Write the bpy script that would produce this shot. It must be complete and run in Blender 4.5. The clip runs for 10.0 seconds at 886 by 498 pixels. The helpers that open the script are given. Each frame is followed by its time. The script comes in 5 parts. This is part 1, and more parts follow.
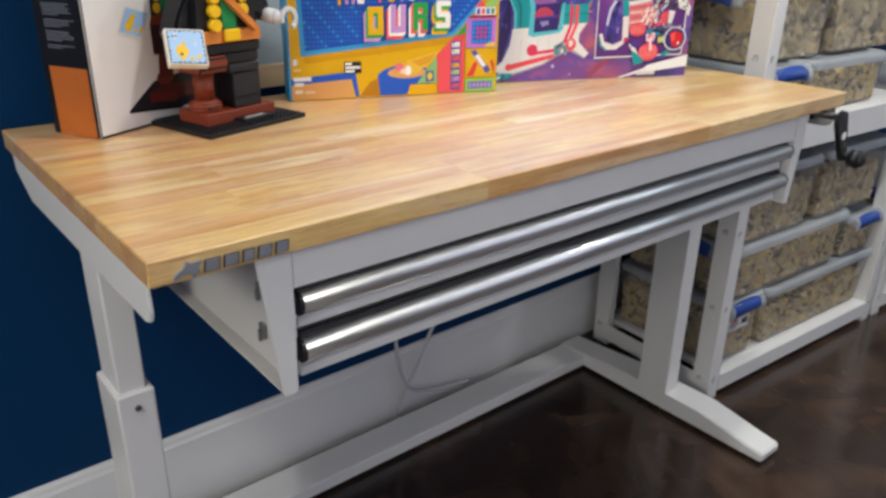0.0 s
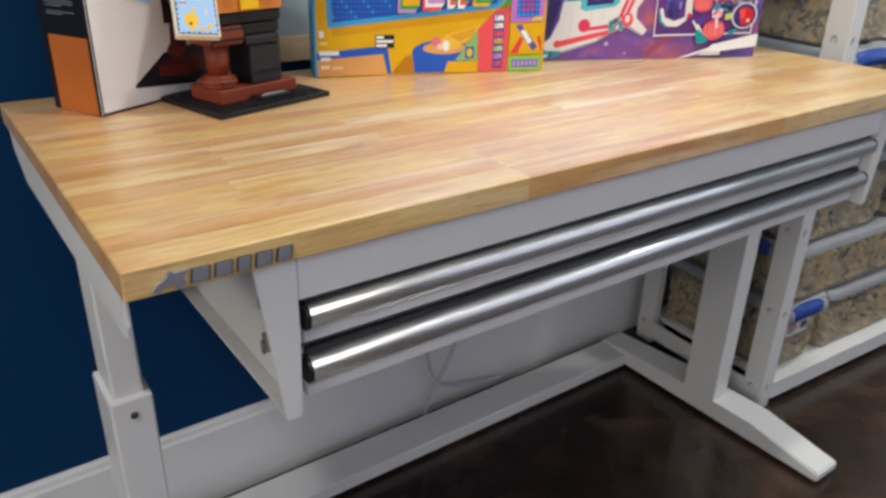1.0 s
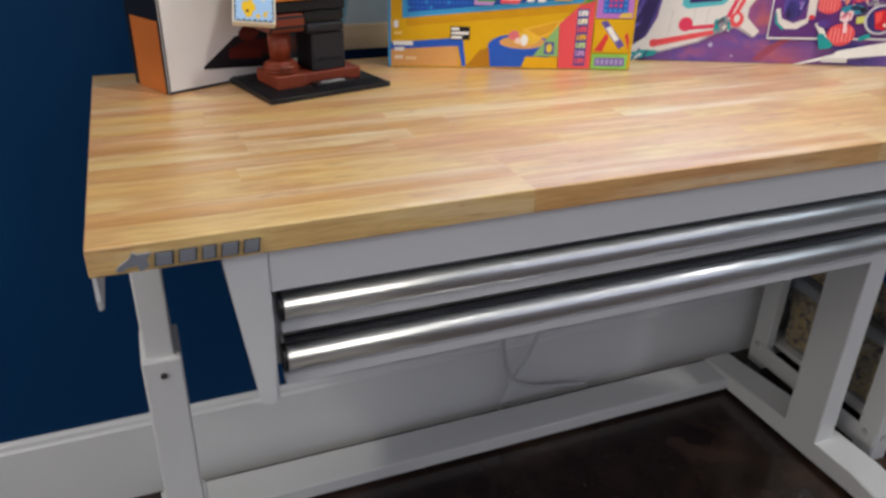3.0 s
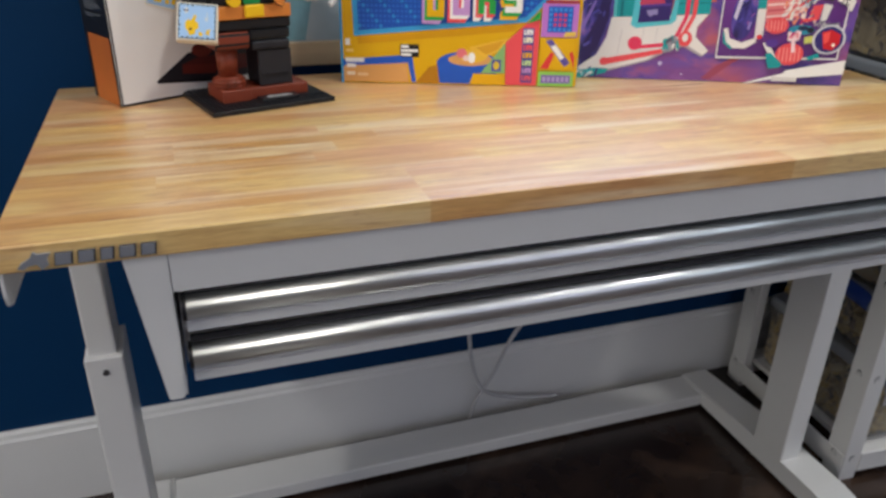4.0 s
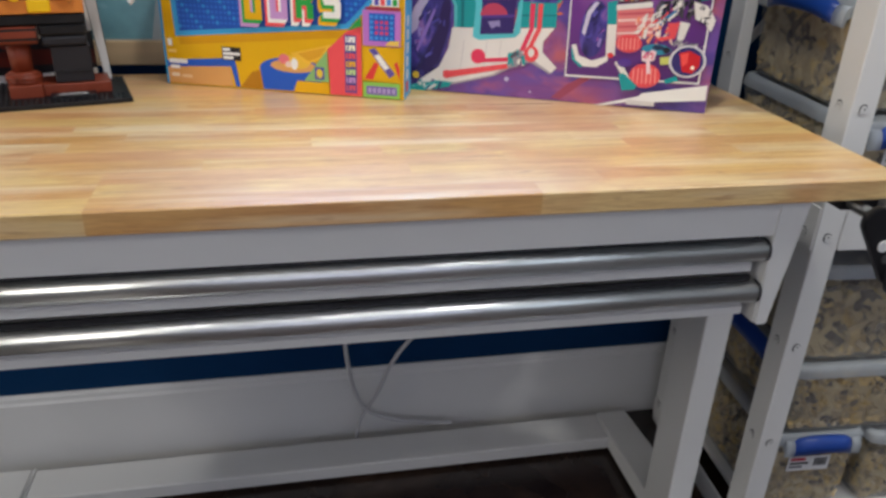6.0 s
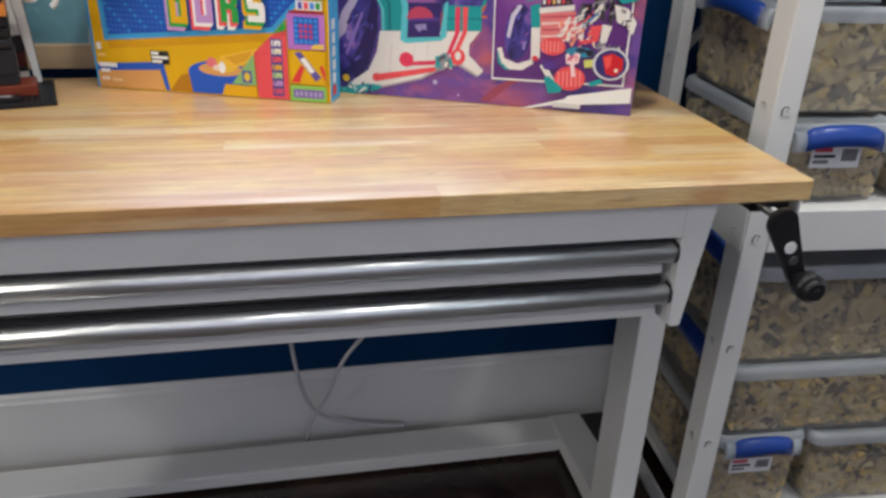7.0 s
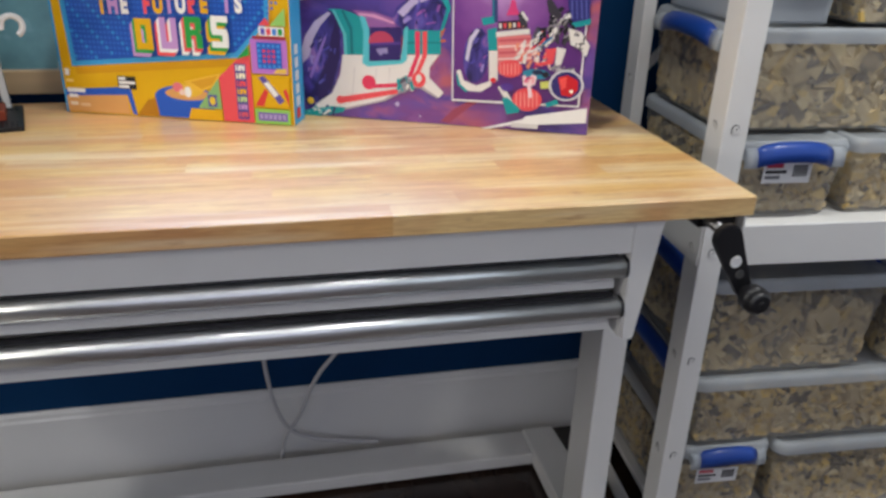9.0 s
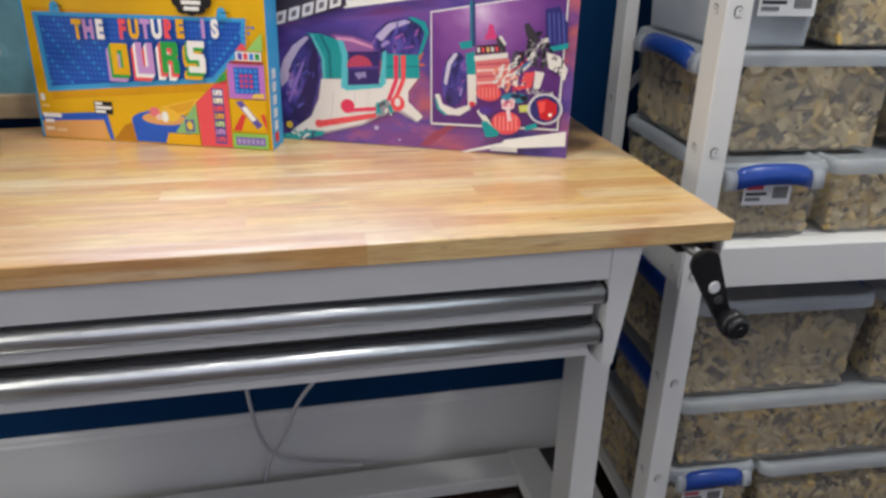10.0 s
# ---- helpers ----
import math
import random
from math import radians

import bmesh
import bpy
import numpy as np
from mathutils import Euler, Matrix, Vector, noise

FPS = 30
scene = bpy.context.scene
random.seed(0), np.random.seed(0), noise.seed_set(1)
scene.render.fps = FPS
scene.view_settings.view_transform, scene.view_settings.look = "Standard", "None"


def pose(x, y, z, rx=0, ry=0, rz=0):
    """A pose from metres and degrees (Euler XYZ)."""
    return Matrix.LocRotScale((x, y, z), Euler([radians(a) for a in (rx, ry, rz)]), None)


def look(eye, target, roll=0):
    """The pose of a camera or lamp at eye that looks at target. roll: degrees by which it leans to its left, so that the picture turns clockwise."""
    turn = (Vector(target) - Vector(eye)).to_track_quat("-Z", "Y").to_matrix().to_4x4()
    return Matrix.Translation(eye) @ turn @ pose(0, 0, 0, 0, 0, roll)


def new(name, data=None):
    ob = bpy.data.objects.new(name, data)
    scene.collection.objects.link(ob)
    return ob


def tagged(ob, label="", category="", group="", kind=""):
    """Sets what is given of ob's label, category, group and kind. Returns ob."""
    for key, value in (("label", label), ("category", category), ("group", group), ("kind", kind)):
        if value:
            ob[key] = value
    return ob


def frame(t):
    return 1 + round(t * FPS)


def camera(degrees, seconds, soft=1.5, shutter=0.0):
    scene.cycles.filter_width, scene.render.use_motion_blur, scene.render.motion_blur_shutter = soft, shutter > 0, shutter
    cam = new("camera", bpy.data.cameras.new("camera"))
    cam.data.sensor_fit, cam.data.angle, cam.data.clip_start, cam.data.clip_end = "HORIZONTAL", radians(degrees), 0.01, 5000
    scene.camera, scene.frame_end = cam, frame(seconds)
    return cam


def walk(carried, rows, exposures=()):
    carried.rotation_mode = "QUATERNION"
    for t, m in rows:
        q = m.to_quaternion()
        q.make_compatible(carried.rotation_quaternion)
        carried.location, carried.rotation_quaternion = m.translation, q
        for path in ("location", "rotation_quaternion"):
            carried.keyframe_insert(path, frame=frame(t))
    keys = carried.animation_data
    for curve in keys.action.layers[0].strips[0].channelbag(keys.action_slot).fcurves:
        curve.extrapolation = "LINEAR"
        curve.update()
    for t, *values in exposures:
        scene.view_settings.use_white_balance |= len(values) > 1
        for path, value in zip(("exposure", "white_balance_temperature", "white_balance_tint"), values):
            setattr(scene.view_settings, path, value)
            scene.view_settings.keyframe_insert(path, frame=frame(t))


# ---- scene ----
cam = camera(60.7, 10.0, soft=2.9)
PATH = [
    (0, (-0.195, -0.674, 1.193), (0.976, 0.747, 0.412), 1.0),
    (0.5, (-0.158, -0.641, 1.187), (0.97, 0.796, 0.373), 1.3),
    (1, (-0.108, -0.581, 1.178), (0.963, 0.88, 0.331), 1.6),
    (1.5, (-0.074, -0.531, 1.177), (0.925, 0.959, 0.293), 1.8),
    (2, (-0.037, -0.552, 1.186), (0.875, 0.976, 0.272), 1.9),
    (2.5, (0.023, -0.598, 1.192), (0.804, 1.004, 0.284), 1.8),
    (2.7, (0.043, -0.613, 1.194), (0.776, 1.011, 0.285), 1.7),
    (4, (0.192, -0.731, 1.214), (0.789, 0.966, 0.341), 1.2),
    (4.5, (0.33, -0.722, 1.199), (0.916, 0.99, 0.346), 2.0),
    (5, (0.459, -0.725, 1.215), (0.951, 1.017, 0.364), 1.6),
    (5.5, (0.554, -0.751, 1.215), (0.973, 1.004, 0.354), 1.9),
    (6, (0.649, -0.772, 1.216), (1.027, 0.989, 0.348), 2.2),
    (7.5, (0.788, -0.808, 1.221), (1.166, 0.961, 0.368), 2.0),
    (8, (0.797, -0.815, 1.22), (1.185, 0.955, 0.374), 1.9),
    (8.5, (0.799, -0.822, 1.227), (1.197, 0.95, 0.389), 1.8),
    (9, (0.803, -0.83, 1.236), (1.208, 0.947, 0.414), 1.7),
    (9.5, (0.814, -0.827, 1.242), (1.23, 0.954, 0.434), 1.7),
    (10, (0.826, -0.82, 1.25), (1.253, 0.967, 0.46), 1.6),
]
walk(cam, [(t, look(eye, target, roll)) for t, eye, target, roll in PATH],
     exposures=[(0, 0.02), (1.0, -0.04), (2.0, -0.18), (4.0, -0.27), (6.0, -0.30), (8.0, -0.22), (10.0, -0.20)])

# ---- world and lamps ----
world = bpy.data.worlds.new("world")
scene.world = world
world.use_nodes = True
world.node_tree.nodes["Background"].inputs[0].default_value = (0.5, 0.55, 0.65, 1)
world.node_tree.nodes["Background"].inputs[1].default_value = 0.02


def area_lamp(name, m, sx, sy, watts, colour, shape="RECTANGLE"):
    d = bpy.data.lights.new(name, "AREA")
    d.shape, d.size, d.size_y, d.energy, d.color = shape, sx, sy, watts, colour
    ob = new(name, d)
    ob.matrix_world = m
    return ob


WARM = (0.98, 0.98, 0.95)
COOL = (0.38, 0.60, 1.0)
CEIL_Z = 2.5
# first two follow cast shadows; the third is added to brighten the shelves
CEILING_SPOTS = [(-0.92, -0.14, 13), (0.83, -0.14, 14.5), (2.05, -0.20, 18)]
for lx, ly, watts in CEILING_SPOTS:
    area_lamp("downlight_lamp", pose(lx, ly, CEIL_Z - 0.03), 0.14, 0.14, watts, WARM, "DISK")
# added cool bar, long ceiling light with added uplight, south daylight, two added panes
# bar lamp is added out of view, only to lay a bluish sheen on the top
area_lamp("sheen_bar_lamp", look((0.80, 0.41, 1.312), (0.80, 0.02, 0.90)), 0.62, 0.06, 1.35, COOL).data.spread = radians(84)
area_lamp("linear_lamp", pose(0.9, -1.25, 2.255), 5.0, 0.07, 3.2, (0.97, 0.97, 0.96))
# added upward fill: brightens the ceiling that the steel pulls reflect
area_lamp("added_ceiling_fill", pose(0.9, -1.25, 2.305, 180), 5.0, 0.07, 7.0, (0.84, 0.92, 1.0))
# west fill, added out of view to brighten the left leg
area_lamp("unseen_pane_light", look((-2.26, -0.75, 1.45), (0.0, -0.2, 0.85)), 1.2, 0.9, 22, (1.0, 0.94, 0.84))
# east fill, added so the pulls' right ends reflect something bright
area_lamp("unseen_pane_light", look((4.16, -1.4, 1.6), (0.0, -1.4, 1.6)), 2.2, 1.2, 5.0, (0.70, 0.86, 1.0))
area_lamp("unseen_pane_light", look((0.9, -2.96, 1.65), (0.9, 0, 1.65)), 5.8, 1.1, 12.0, (0.74, 0.72, 1.0))


# ---- materials ----
def srgb(r, g, b):
    return tuple(((c / 255) / 12.92 if c <= 10 else (((c / 255) + 0.055) / 1.055) ** 2.4) for c in (r, g, b))


def mat(name, colour, rough=0.5, metal=0.0, var=0.12, scale=8.0, bump=0.0, bump_scale=200.0, stretch=(1, 1, 1), rough_var=0.08, coat=0.0, rnd=0.0, spec=0.5):
    """Principled surface with stains at one scale and grain at another."""
    m = bpy.data.materials.new(name)
    m.use_nodes = True
    n, l = m.node_tree.nodes, m.node_tree.links
    p = n["Principled BSDF"]
    p.inputs["Metallic"].default_value = metal
    p.inputs["Coat Weight"].default_value = coat
    p.inputs["Specular IOR Level"].default_value = spec
    tc, mp = n.new("ShaderNodeTexCoord"), n.new("ShaderNodeMapping")
    mp.inputs["Scale"].default_value = stretch
    l.new(tc.outputs["Object"], mp.inputs["Vector"])
    big, fine = n.new("ShaderNodeTexNoise"), n.new("ShaderNodeTexNoise")
    big.inputs["Scale"].default_value, big.inputs["Detail"].default_value = scale, 4
    fine.inputs["Scale"].default_value, fine.inputs["Detail"].default_value = bump_scale, 3
    for t in (big, fine):
        l.new(mp.outputs[0], t.inputs["Vector"])
    mix = n.new("ShaderNodeMix")
    mix.data_type = "RGBA"
    mix.inputs[6].default_value = (*[c * (1 - var) for c in colour], 1)
    mix.inputs[7].default_value = (*[min(1, c * (1 + var)) for c in colour], 1)
    l.new(big.outputs[0], mix.inputs[0])
    out = mix.outputs[2]
    if rnd:
        oi, hsv, mr = n.new("ShaderNodeObjectInfo"), n.new("ShaderNodeHueSaturation"), n.new("ShaderNodeMapRange")
        mr.inputs[3].default_value, mr.inputs[4].default_value = 1 - rnd, 1 + rnd
        l.new(oi.outputs["Random"], mr.inputs[0])
        l.new(mr.outputs[0], hsv.inputs["Value"])
        l.new(out, hsv.inputs["Color"])
        out = hsv.outputs[0]
    l.new(out, p.inputs["Base Color"])
    mr = n.new("ShaderNodeMapRange")
    mr.inputs[3].default_value, mr.inputs[4].default_value = max(0.02, rough - rough_var), min(1, rough + rough_var)
    l.new(big.outputs[0], mr.inputs[0])
    l.new(mr.outputs[0], p.inputs["Roughness"])
    if bump:
        b = n.new("ShaderNodeBump")
        b.inputs["Strength"].default_value, b.inputs["Distance"].default_value = bump, 0.001
        l.new(fine.outputs[0], b.inputs["Height"])
        l.new(b.outputs[0], p.inputs["Normal"])
    return m


def wood_mat(name):
    """Clear-coated rubberwood: every stave takes its own tone, with grain along x."""
    m = bpy.data.materials.new(name)
    m.use_nodes = True
    n, l = m.node_tree.nodes, m.node_tree.links
    p = n["Principled BSDF"]
    oi, geo = n.new("ShaderNodeObjectInfo"), n.new("ShaderNodeNewGeometry")
    mp, add = n.new("ShaderNodeMapping"), n.new("ShaderNodeVectorMath")
    comb = n.new("ShaderNodeCombineXYZ")
    mul = n.new("ShaderNodeMath")
    mul.operation, mul.inputs[1].default_value = "MULTIPLY", 37.0
    l.new(oi.outputs["Random"], mul.inputs[0])
    l.new(mul.outputs[0], comb.inputs[0])
    l.new(mul.outputs[0], comb.inputs[1])
    l.new(geo.outputs["Position"], add.inputs[0])
    l.new(comb.outputs[0], add.inputs[1])
    mp.inputs["Scale"].default_value = (2.2, 34, 34)
    l.new(add.outputs[0], mp.inputs["Vector"])
    grain, fine, blot = n.new("ShaderNodeTexNoise"), n.new("ShaderNodeTexNoise"), n.new("ShaderNodeTexNoise")
    grain.inputs["Scale"].default_value, grain.inputs["Detail"].default_value, grain.inputs["Distortion"].default_value = 2.2, 5, 0.6
    fine.inputs["Scale"].default_value, fine.inputs["Detail"].default_value, fine.inputs["Distortion"].default_value = 11, 3, 0.9
    blot.inputs["Scale"].default_value, blot.inputs["Detail"].default_value = 6, 3
    l.new(mp.outputs[0], grain.inputs["Vector"])
    l.new(mp.outputs[0], fine.inputs["Vector"])
    l.new(add.outputs[0], blot.inputs["Vector"])
    tone = n.new("ShaderNodeValToRGB")
    e = tone.color_ramp.elements
    tone.color_ramp.interpolation = "CONSTANT"
    e[0].position, e[0].color = 0.0, (0.75, 0.430, 0.145, 1)
    e[1].position, e[1].color = 0.88, (0.87, 0.670, 0.365, 1)
    for pos, col in ((0.12, (0.80, 0.470, 0.205, 1)), (0.25, (0.82, 0.520, 0.170, 1)), (0.40, (0.85, 0.590, 0.225, 1)), (0.55, (0.80, 0.485, 0.205, 1)), (0.66, (0.84, 0.545, 0.180, 1)), (0.77, (0.86, 0.615, 0.275, 1))):
        k = e.new(pos)
        k.color = col
    l.new(oi.outputs["Random"], tone.inputs[0])
    streak = n.new("ShaderNodeValToRGB")
    s = streak.color_ramp.elements
    s[0].position, s[0].color = 0.30, (0.72, 0.52, 0.40, 1)
    s[1].position, s[1].color = 0.56, (1, 1, 1, 1)
    l.new(grain.outputs[0], streak.inputs[0])
    m1, m2 = n.new("ShaderNodeMix"), n.new("ShaderNodeMix")
    for k, f in ((m1, 0.40), (m2, 0.52)):
        k.data_type, k.blend_type = "RGBA", "MULTIPLY"
        k.inputs[0].default_value = f
    rd, m6 = n.new("ShaderNodeValToRGB"), n.new("ShaderNodeMix")
    rd.color_ramp.elements[0].position, rd.color_ramp.elements[0].color = 0.48, (0, 0, 0, 1)
    rd.color_ramp.elements[1].position, rd.color_ramp.elements[1].color = 0.66, (0.80, 0.80, 0.80, 1)
    l.new(blot.outputs[0], rd.inputs[0])
    m6.data_type = "RGBA"
    m6.inputs[7].default_value = (0.70, 0.375, 0.150, 1)
    l.new(rd.outputs[0], m6.inputs[0])
    l.new(tone.outputs[0], m6.inputs[6])
    rings, rw, rr, m7 = n.new("ShaderNodeMapping"), n.new("ShaderNodeTexWave"), n.new("ShaderNodeValToRGB"), n.new("ShaderNodeMix")
    rings.inputs["Scale"].default_value = (1.3, 16, 16)
    l.new(add.outputs[0], rings.inputs["Vector"])
    l.new(rings.outputs[0], rw.inputs["Vector"])
    rw.wave_type, rw.bands_direction = "BANDS", "Y"
    for key, value in (("Scale", 0.9), ("Distortion", 9.0), ("Detail", 2.5), ("Detail Scale", 0.9)):
        rw.inputs[key].default_value = value
    rr.color_ramp.elements[0].position, rr.color_ramp.elements[0].color = 0.0, (0.80, 0.66, 0.54, 1)
    rr.color_ramp.elements[1].position = 0.45
    l.new(rw.outputs[0], rr.inputs[0])
    m7.data_type, m7.blend_type = "RGBA", "MULTIPLY"
    m7.inputs[0].default_value = 0.28
    l.new(m6.outputs[2], m7.inputs[6])
    l.new(rr.outputs[0], m7.inputs[7])
    l.new(m7.outputs[2], m1.inputs[6])
    l.new(streak.outputs[0], m1.inputs[7])
    fr = n.new("ShaderNodeValToRGB")
    fr.color_ramp.elements[0].position, fr.color_ramp.elements[0].color = 0.35, (0.68, 0.54, 0.44, 1)
    fr.color_ramp.elements[1].position = 0.6
    l.new(fine.outputs[0], fr.inputs[0])
    l.new(m1.outputs[2], m2.inputs[6])
    l.new(fr.outputs[0], m2.inputs[7])
    pale, pr, m3 = n.new("ShaderNodeTexNoise"), n.new("ShaderNodeValToRGB"), n.new("ShaderNodeMix")
    pale.inputs["Scale"].default_value, pale.inputs["Detail"].default_value = 1.1, 4
    l.new(mp.outputs[0], pale.inputs["Vector"])
    pr.color_ramp.elements[0].position, pr.color_ramp.elements[0].color = 0.52, (0, 0, 0, 1)
    pr.color_ramp.elements[1].position, pr.color_ramp.elements[1].color = 0.68, (0.58, 0.58, 0.58, 1)
    l.new(pale.outputs[0], pr.inputs[0])
    m3.data_type = "RGBA"
    m3.inputs[7].default_value = (0.86, 0.70, 0.46, 1)
    l.new(pr.outputs[0], m3.inputs[0])
    l.new(m2.outputs[2], m3.inputs[6])
    kn, kr, km, m4 = n.new("ShaderNodeTexVoronoi"), n.new("ShaderNodeValToRGB"), n.new("ShaderNodeMapping"), n.new("ShaderNodeMix")
    km.inputs["Scale"].default_value = (3.2, 7.5, 7.5)
    l.new(add.outputs[0], km.inputs["Vector"])
    l.new(km.outputs[0], kn.inputs["Vector"])
    kn.inputs["Scale"].default_value = 1.0
    kr.color_ramp.elements[0].position, kr.color_ramp.elements[0].color = 0.03, (0.75, 0.75, 0.75, 1)
    kr.color_ramp.elements[1].position, kr.color_ramp.elements[1].color = 0.075, (0, 0, 0, 1)
    l.new(kn.outputs["Distance"], kr.inputs[0])
    m4.data_type = "RGBA"
    m4.inputs[7].default_value = (0.34, 0.14, 0.05, 1)
    l.new(kr.outputs[0], m4.inputs[0])
    l.new(m3.outputs[2], m4.inputs[6])
    fm, fl, fr2, m5 = n.new("ShaderNodeMapping"), n.new("ShaderNodeTexNoise"), n.new("ShaderNodeValToRGB"), n.new("ShaderNodeMix")
    fm.inputs["Scale"].default_value = (16, 85, 85)
    l.new(add.outputs[0], fm.inputs["Vector"])
    l.new(fm.outputs[0], fl.inputs["Vector"])
    fl.inputs["Scale"].default_value, fl.inputs["Detail"].default_value, fl.inputs["Distortion"].default_value = 1.0, 3, 0.5
    fr2.color_ramp.elements[0].position, fr2.color_ramp.elements[0].color = 0.60, (0, 0, 0, 1)
    fr2.color_ramp.elements[1].position, fr2.color_ramp.elements[1].color = 0.78, (0.75, 0.75, 0.75, 1)
    l.new(fl.outputs[0], fr2.inputs[0])
    m5.data_type = "RGBA"
    m5.inputs[7].default_value = (0.42, 0.18, 0.075, 1)
    l.new(fr2.outputs[0], m5.inputs[0])
    l.new(m4.outputs[2], m5.inputs[6])
    l.new(m5.outputs[2], p.inputs["Base Color"])
    mr = n.new("ShaderNodeMapRange")
    mr.inputs[3].default_value, mr.inputs[4].default_value = 0.30, 0.46
    l.new(blot.outputs[0], mr.inputs[0])
    l.new(mr.outputs[0], p.inputs["Roughness"])
    p.inputs["Coat Weight"].default_value = 1.0
    p.inputs["Coat IOR"].default_value = 1.75
    cr = n.new("ShaderNodeMapRange")
    cr.inputs[3].default_value, cr.inputs[4].default_value = 0.22, 0.42
    cn, ca = n.new("ShaderNodeTexNoise"), n.new("ShaderNodeMath")
    cn.inputs["Scale"].default_value, cn.inputs["Detail"].default_value = 0.9, 4
    l.new(mp.outputs[0], cn.inputs["Vector"])
    ca.operation = "FRACT"
    c2 = n.new("ShaderNodeMath")
    c2.operation, c2.inputs[1].default_value = "MULTIPLY", 7.0
    l.new(oi.outputs["Random"], c2.inputs[0])
    l.new(c2.outputs[0], ca.inputs[0])
    c3 = n.new("ShaderNodeMath")
    c3.operation = "MULTIPLY_ADD"
    c3.inputs[1].default_value = 0.5
    l.new(ca.outputs[0], c3.inputs[0])
    l.new(cn.outputs[0], c3.inputs[2])
    l.new(c3.outputs[0], cr.inputs[0])
    l.new(cr.outputs[0], p.inputs["Coat Roughness"])
    b = n.new("ShaderNodeBump")
    b.inputs["Strength"].default_value, b.inputs["Distance"].default_value = 0.22, 0.001
    l.new(fine.outputs[0], b.inputs["Height"])
    l.new(b.outputs[0], p.inputs["Normal"])
    return m


def stained_floor(name):
    """Acid-stained, sealed concrete: brown clouds, darker veins and pale scuffs."""
    m = bpy.data.materials.new(name)
    m.use_nodes = True
    n, l = m.node_tree.nodes, m.node_tree.links
    p = n["Principled BSDF"]
    tc = n.new("ShaderNodeTexCoord")

    def cloud(scale, detail, bend):
        k = n.new("ShaderNodeTexNoise")
        k.inputs["Scale"].default_value, k.inputs["Detail"].default_value, k.inputs["Distortion"].default_value = scale, detail, bend
        l.new(tc.outputs["Object"], k.inputs["Vector"])
        return k

    def ramp(source, stops):
        r = n.new("ShaderNodeValToRGB")
        e = r.color_ramp.elements
        e[0].position, e[0].color = stops[0][0], (*stops[0][1], 1)
        e[1].position, e[1].color = stops[-1][0], (*stops[-1][1], 1)
        for pos, col in stops[1:-1]:
            e.new(pos).color = (*col, 1)
        l.new(source.outputs[0], r.inputs[0])
        return r

    big, mid, fine = cloud(2.2, 6, 1.4), cloud(9, 5, 0.6), cloud(60, 3, 0.0)
    tone = ramp(big, [(0.30, (0.018, 0.012, 0.011)), (0.48, (0.038, 0.024, 0.018)), (0.60, (0.066, 0.039, 0.026)), (0.75, (0.030, 0.020, 0.017))])
    spot = ramp(mid, [(0.35, (0.62, 0.60, 0.60)), (0.55, (1, 1, 1)), (0.75, (1.18, 1.14, 1.10))])
    mix = n.new("ShaderNodeMix")
    mix.data_type, mix.blend_type = "RGBA", "MULTIPLY"
    mix.inputs[0].default_value = 0.8
    l.new(tone.outputs[0], mix.inputs[6])
    l.new(spot.outputs[0], mix.inputs[7])
    l.new(mix.outputs[2], p.inputs["Base Color"])
    mr = n.new("ShaderNodeMapRange")
    mr.inputs[3].default_value, mr.inputs[4].default_value = 0.10, 0.28
    l.new(mid.outputs[0], mr.inputs[0])
    l.new(mr.outputs[0], p.inputs["Roughness"])
    p.inputs["Specular IOR Level"].default_value = 0.55
    b = n.new("ShaderNodeBump")
    b.inputs["Strength"].default_value, b.inputs["Distance"].default_value = 0.08, 0.001
    l.new(fine.outputs[0], b.inputs["Height"])
    l.new(b.outputs[0], p.inputs["Normal"])
    return m


def clear_mat(name, colour, see=0.72, rough=0.25):
    """Cloudy clear plastic, thin."""
    m = bpy.data.materials.new(name)
    m.use_nodes = True
    n, l = m.node_tree.nodes, m.node_tree.links
    p = n["Principled BSDF"]
    p.inputs["Base Color"].default_value = (*colour, 1)
    p.inputs["Roughness"].default_value = rough
    tr, mix = n.new("ShaderNodeBsdfTransparent"), n.new("ShaderNodeMixShader")
    tr.inputs[0].default_value = (0.93, 0.94, 0.95, 1)
    noise_t, mr, tc = n.new("ShaderNodeTexNoise"), n.new("ShaderNodeMapRange"), n.new("ShaderNodeTexCoord")
    noise_t.inputs["Scale"].default_value = 9
    mr.inputs[3].default_value, mr.inputs[4].default_value = see - 0.08, see + 0.08
    l.new(tc.outputs["Object"], noise_t.inputs["Vector"])
    l.new(noise_t.outputs[0], mr.inputs[0])
    l.new(mr.outputs[0], mix.inputs[0])
    l.new(p.outputs[0], mix.inputs[1])
    l.new(tr.outputs[0], mix.inputs[2])
    l.new(mix.outputs[0], n["Material Output"].inputs[0])
    return m


def island_mat(name, stops, rough=0.4):
    """Loose plastic pieces, each with its own tone."""
    m = bpy.data.materials.new(name)
    m.use_nodes = True
    n, l = m.node_tree.nodes, m.node_tree.links
    geo, ramp = n.new("ShaderNodeNewGeometry"), n.new("ShaderNodeValToRGB")
    ramp.color_ramp.interpolation = "CONSTANT"
    e = ramp.color_ramp.elements
    e[0].position, e[0].color = 0.0, (*stops[0], 1)
    e[1].position, e[1].color = 1 - 1 / len(stops), (*stops[-1], 1)
    for i in range(1, len(stops) - 1):
        e.new(i / len(stops)).color = (*stops[i], 1)
    l.new(geo.outputs["Random Per Island"], ramp.inputs[0])
    l.new(ramp.outputs[0], n["Principled BSDF"].inputs["Base Color"])
    n["Principled BSDF"].inputs["Roughness"].default_value = rough
    return m


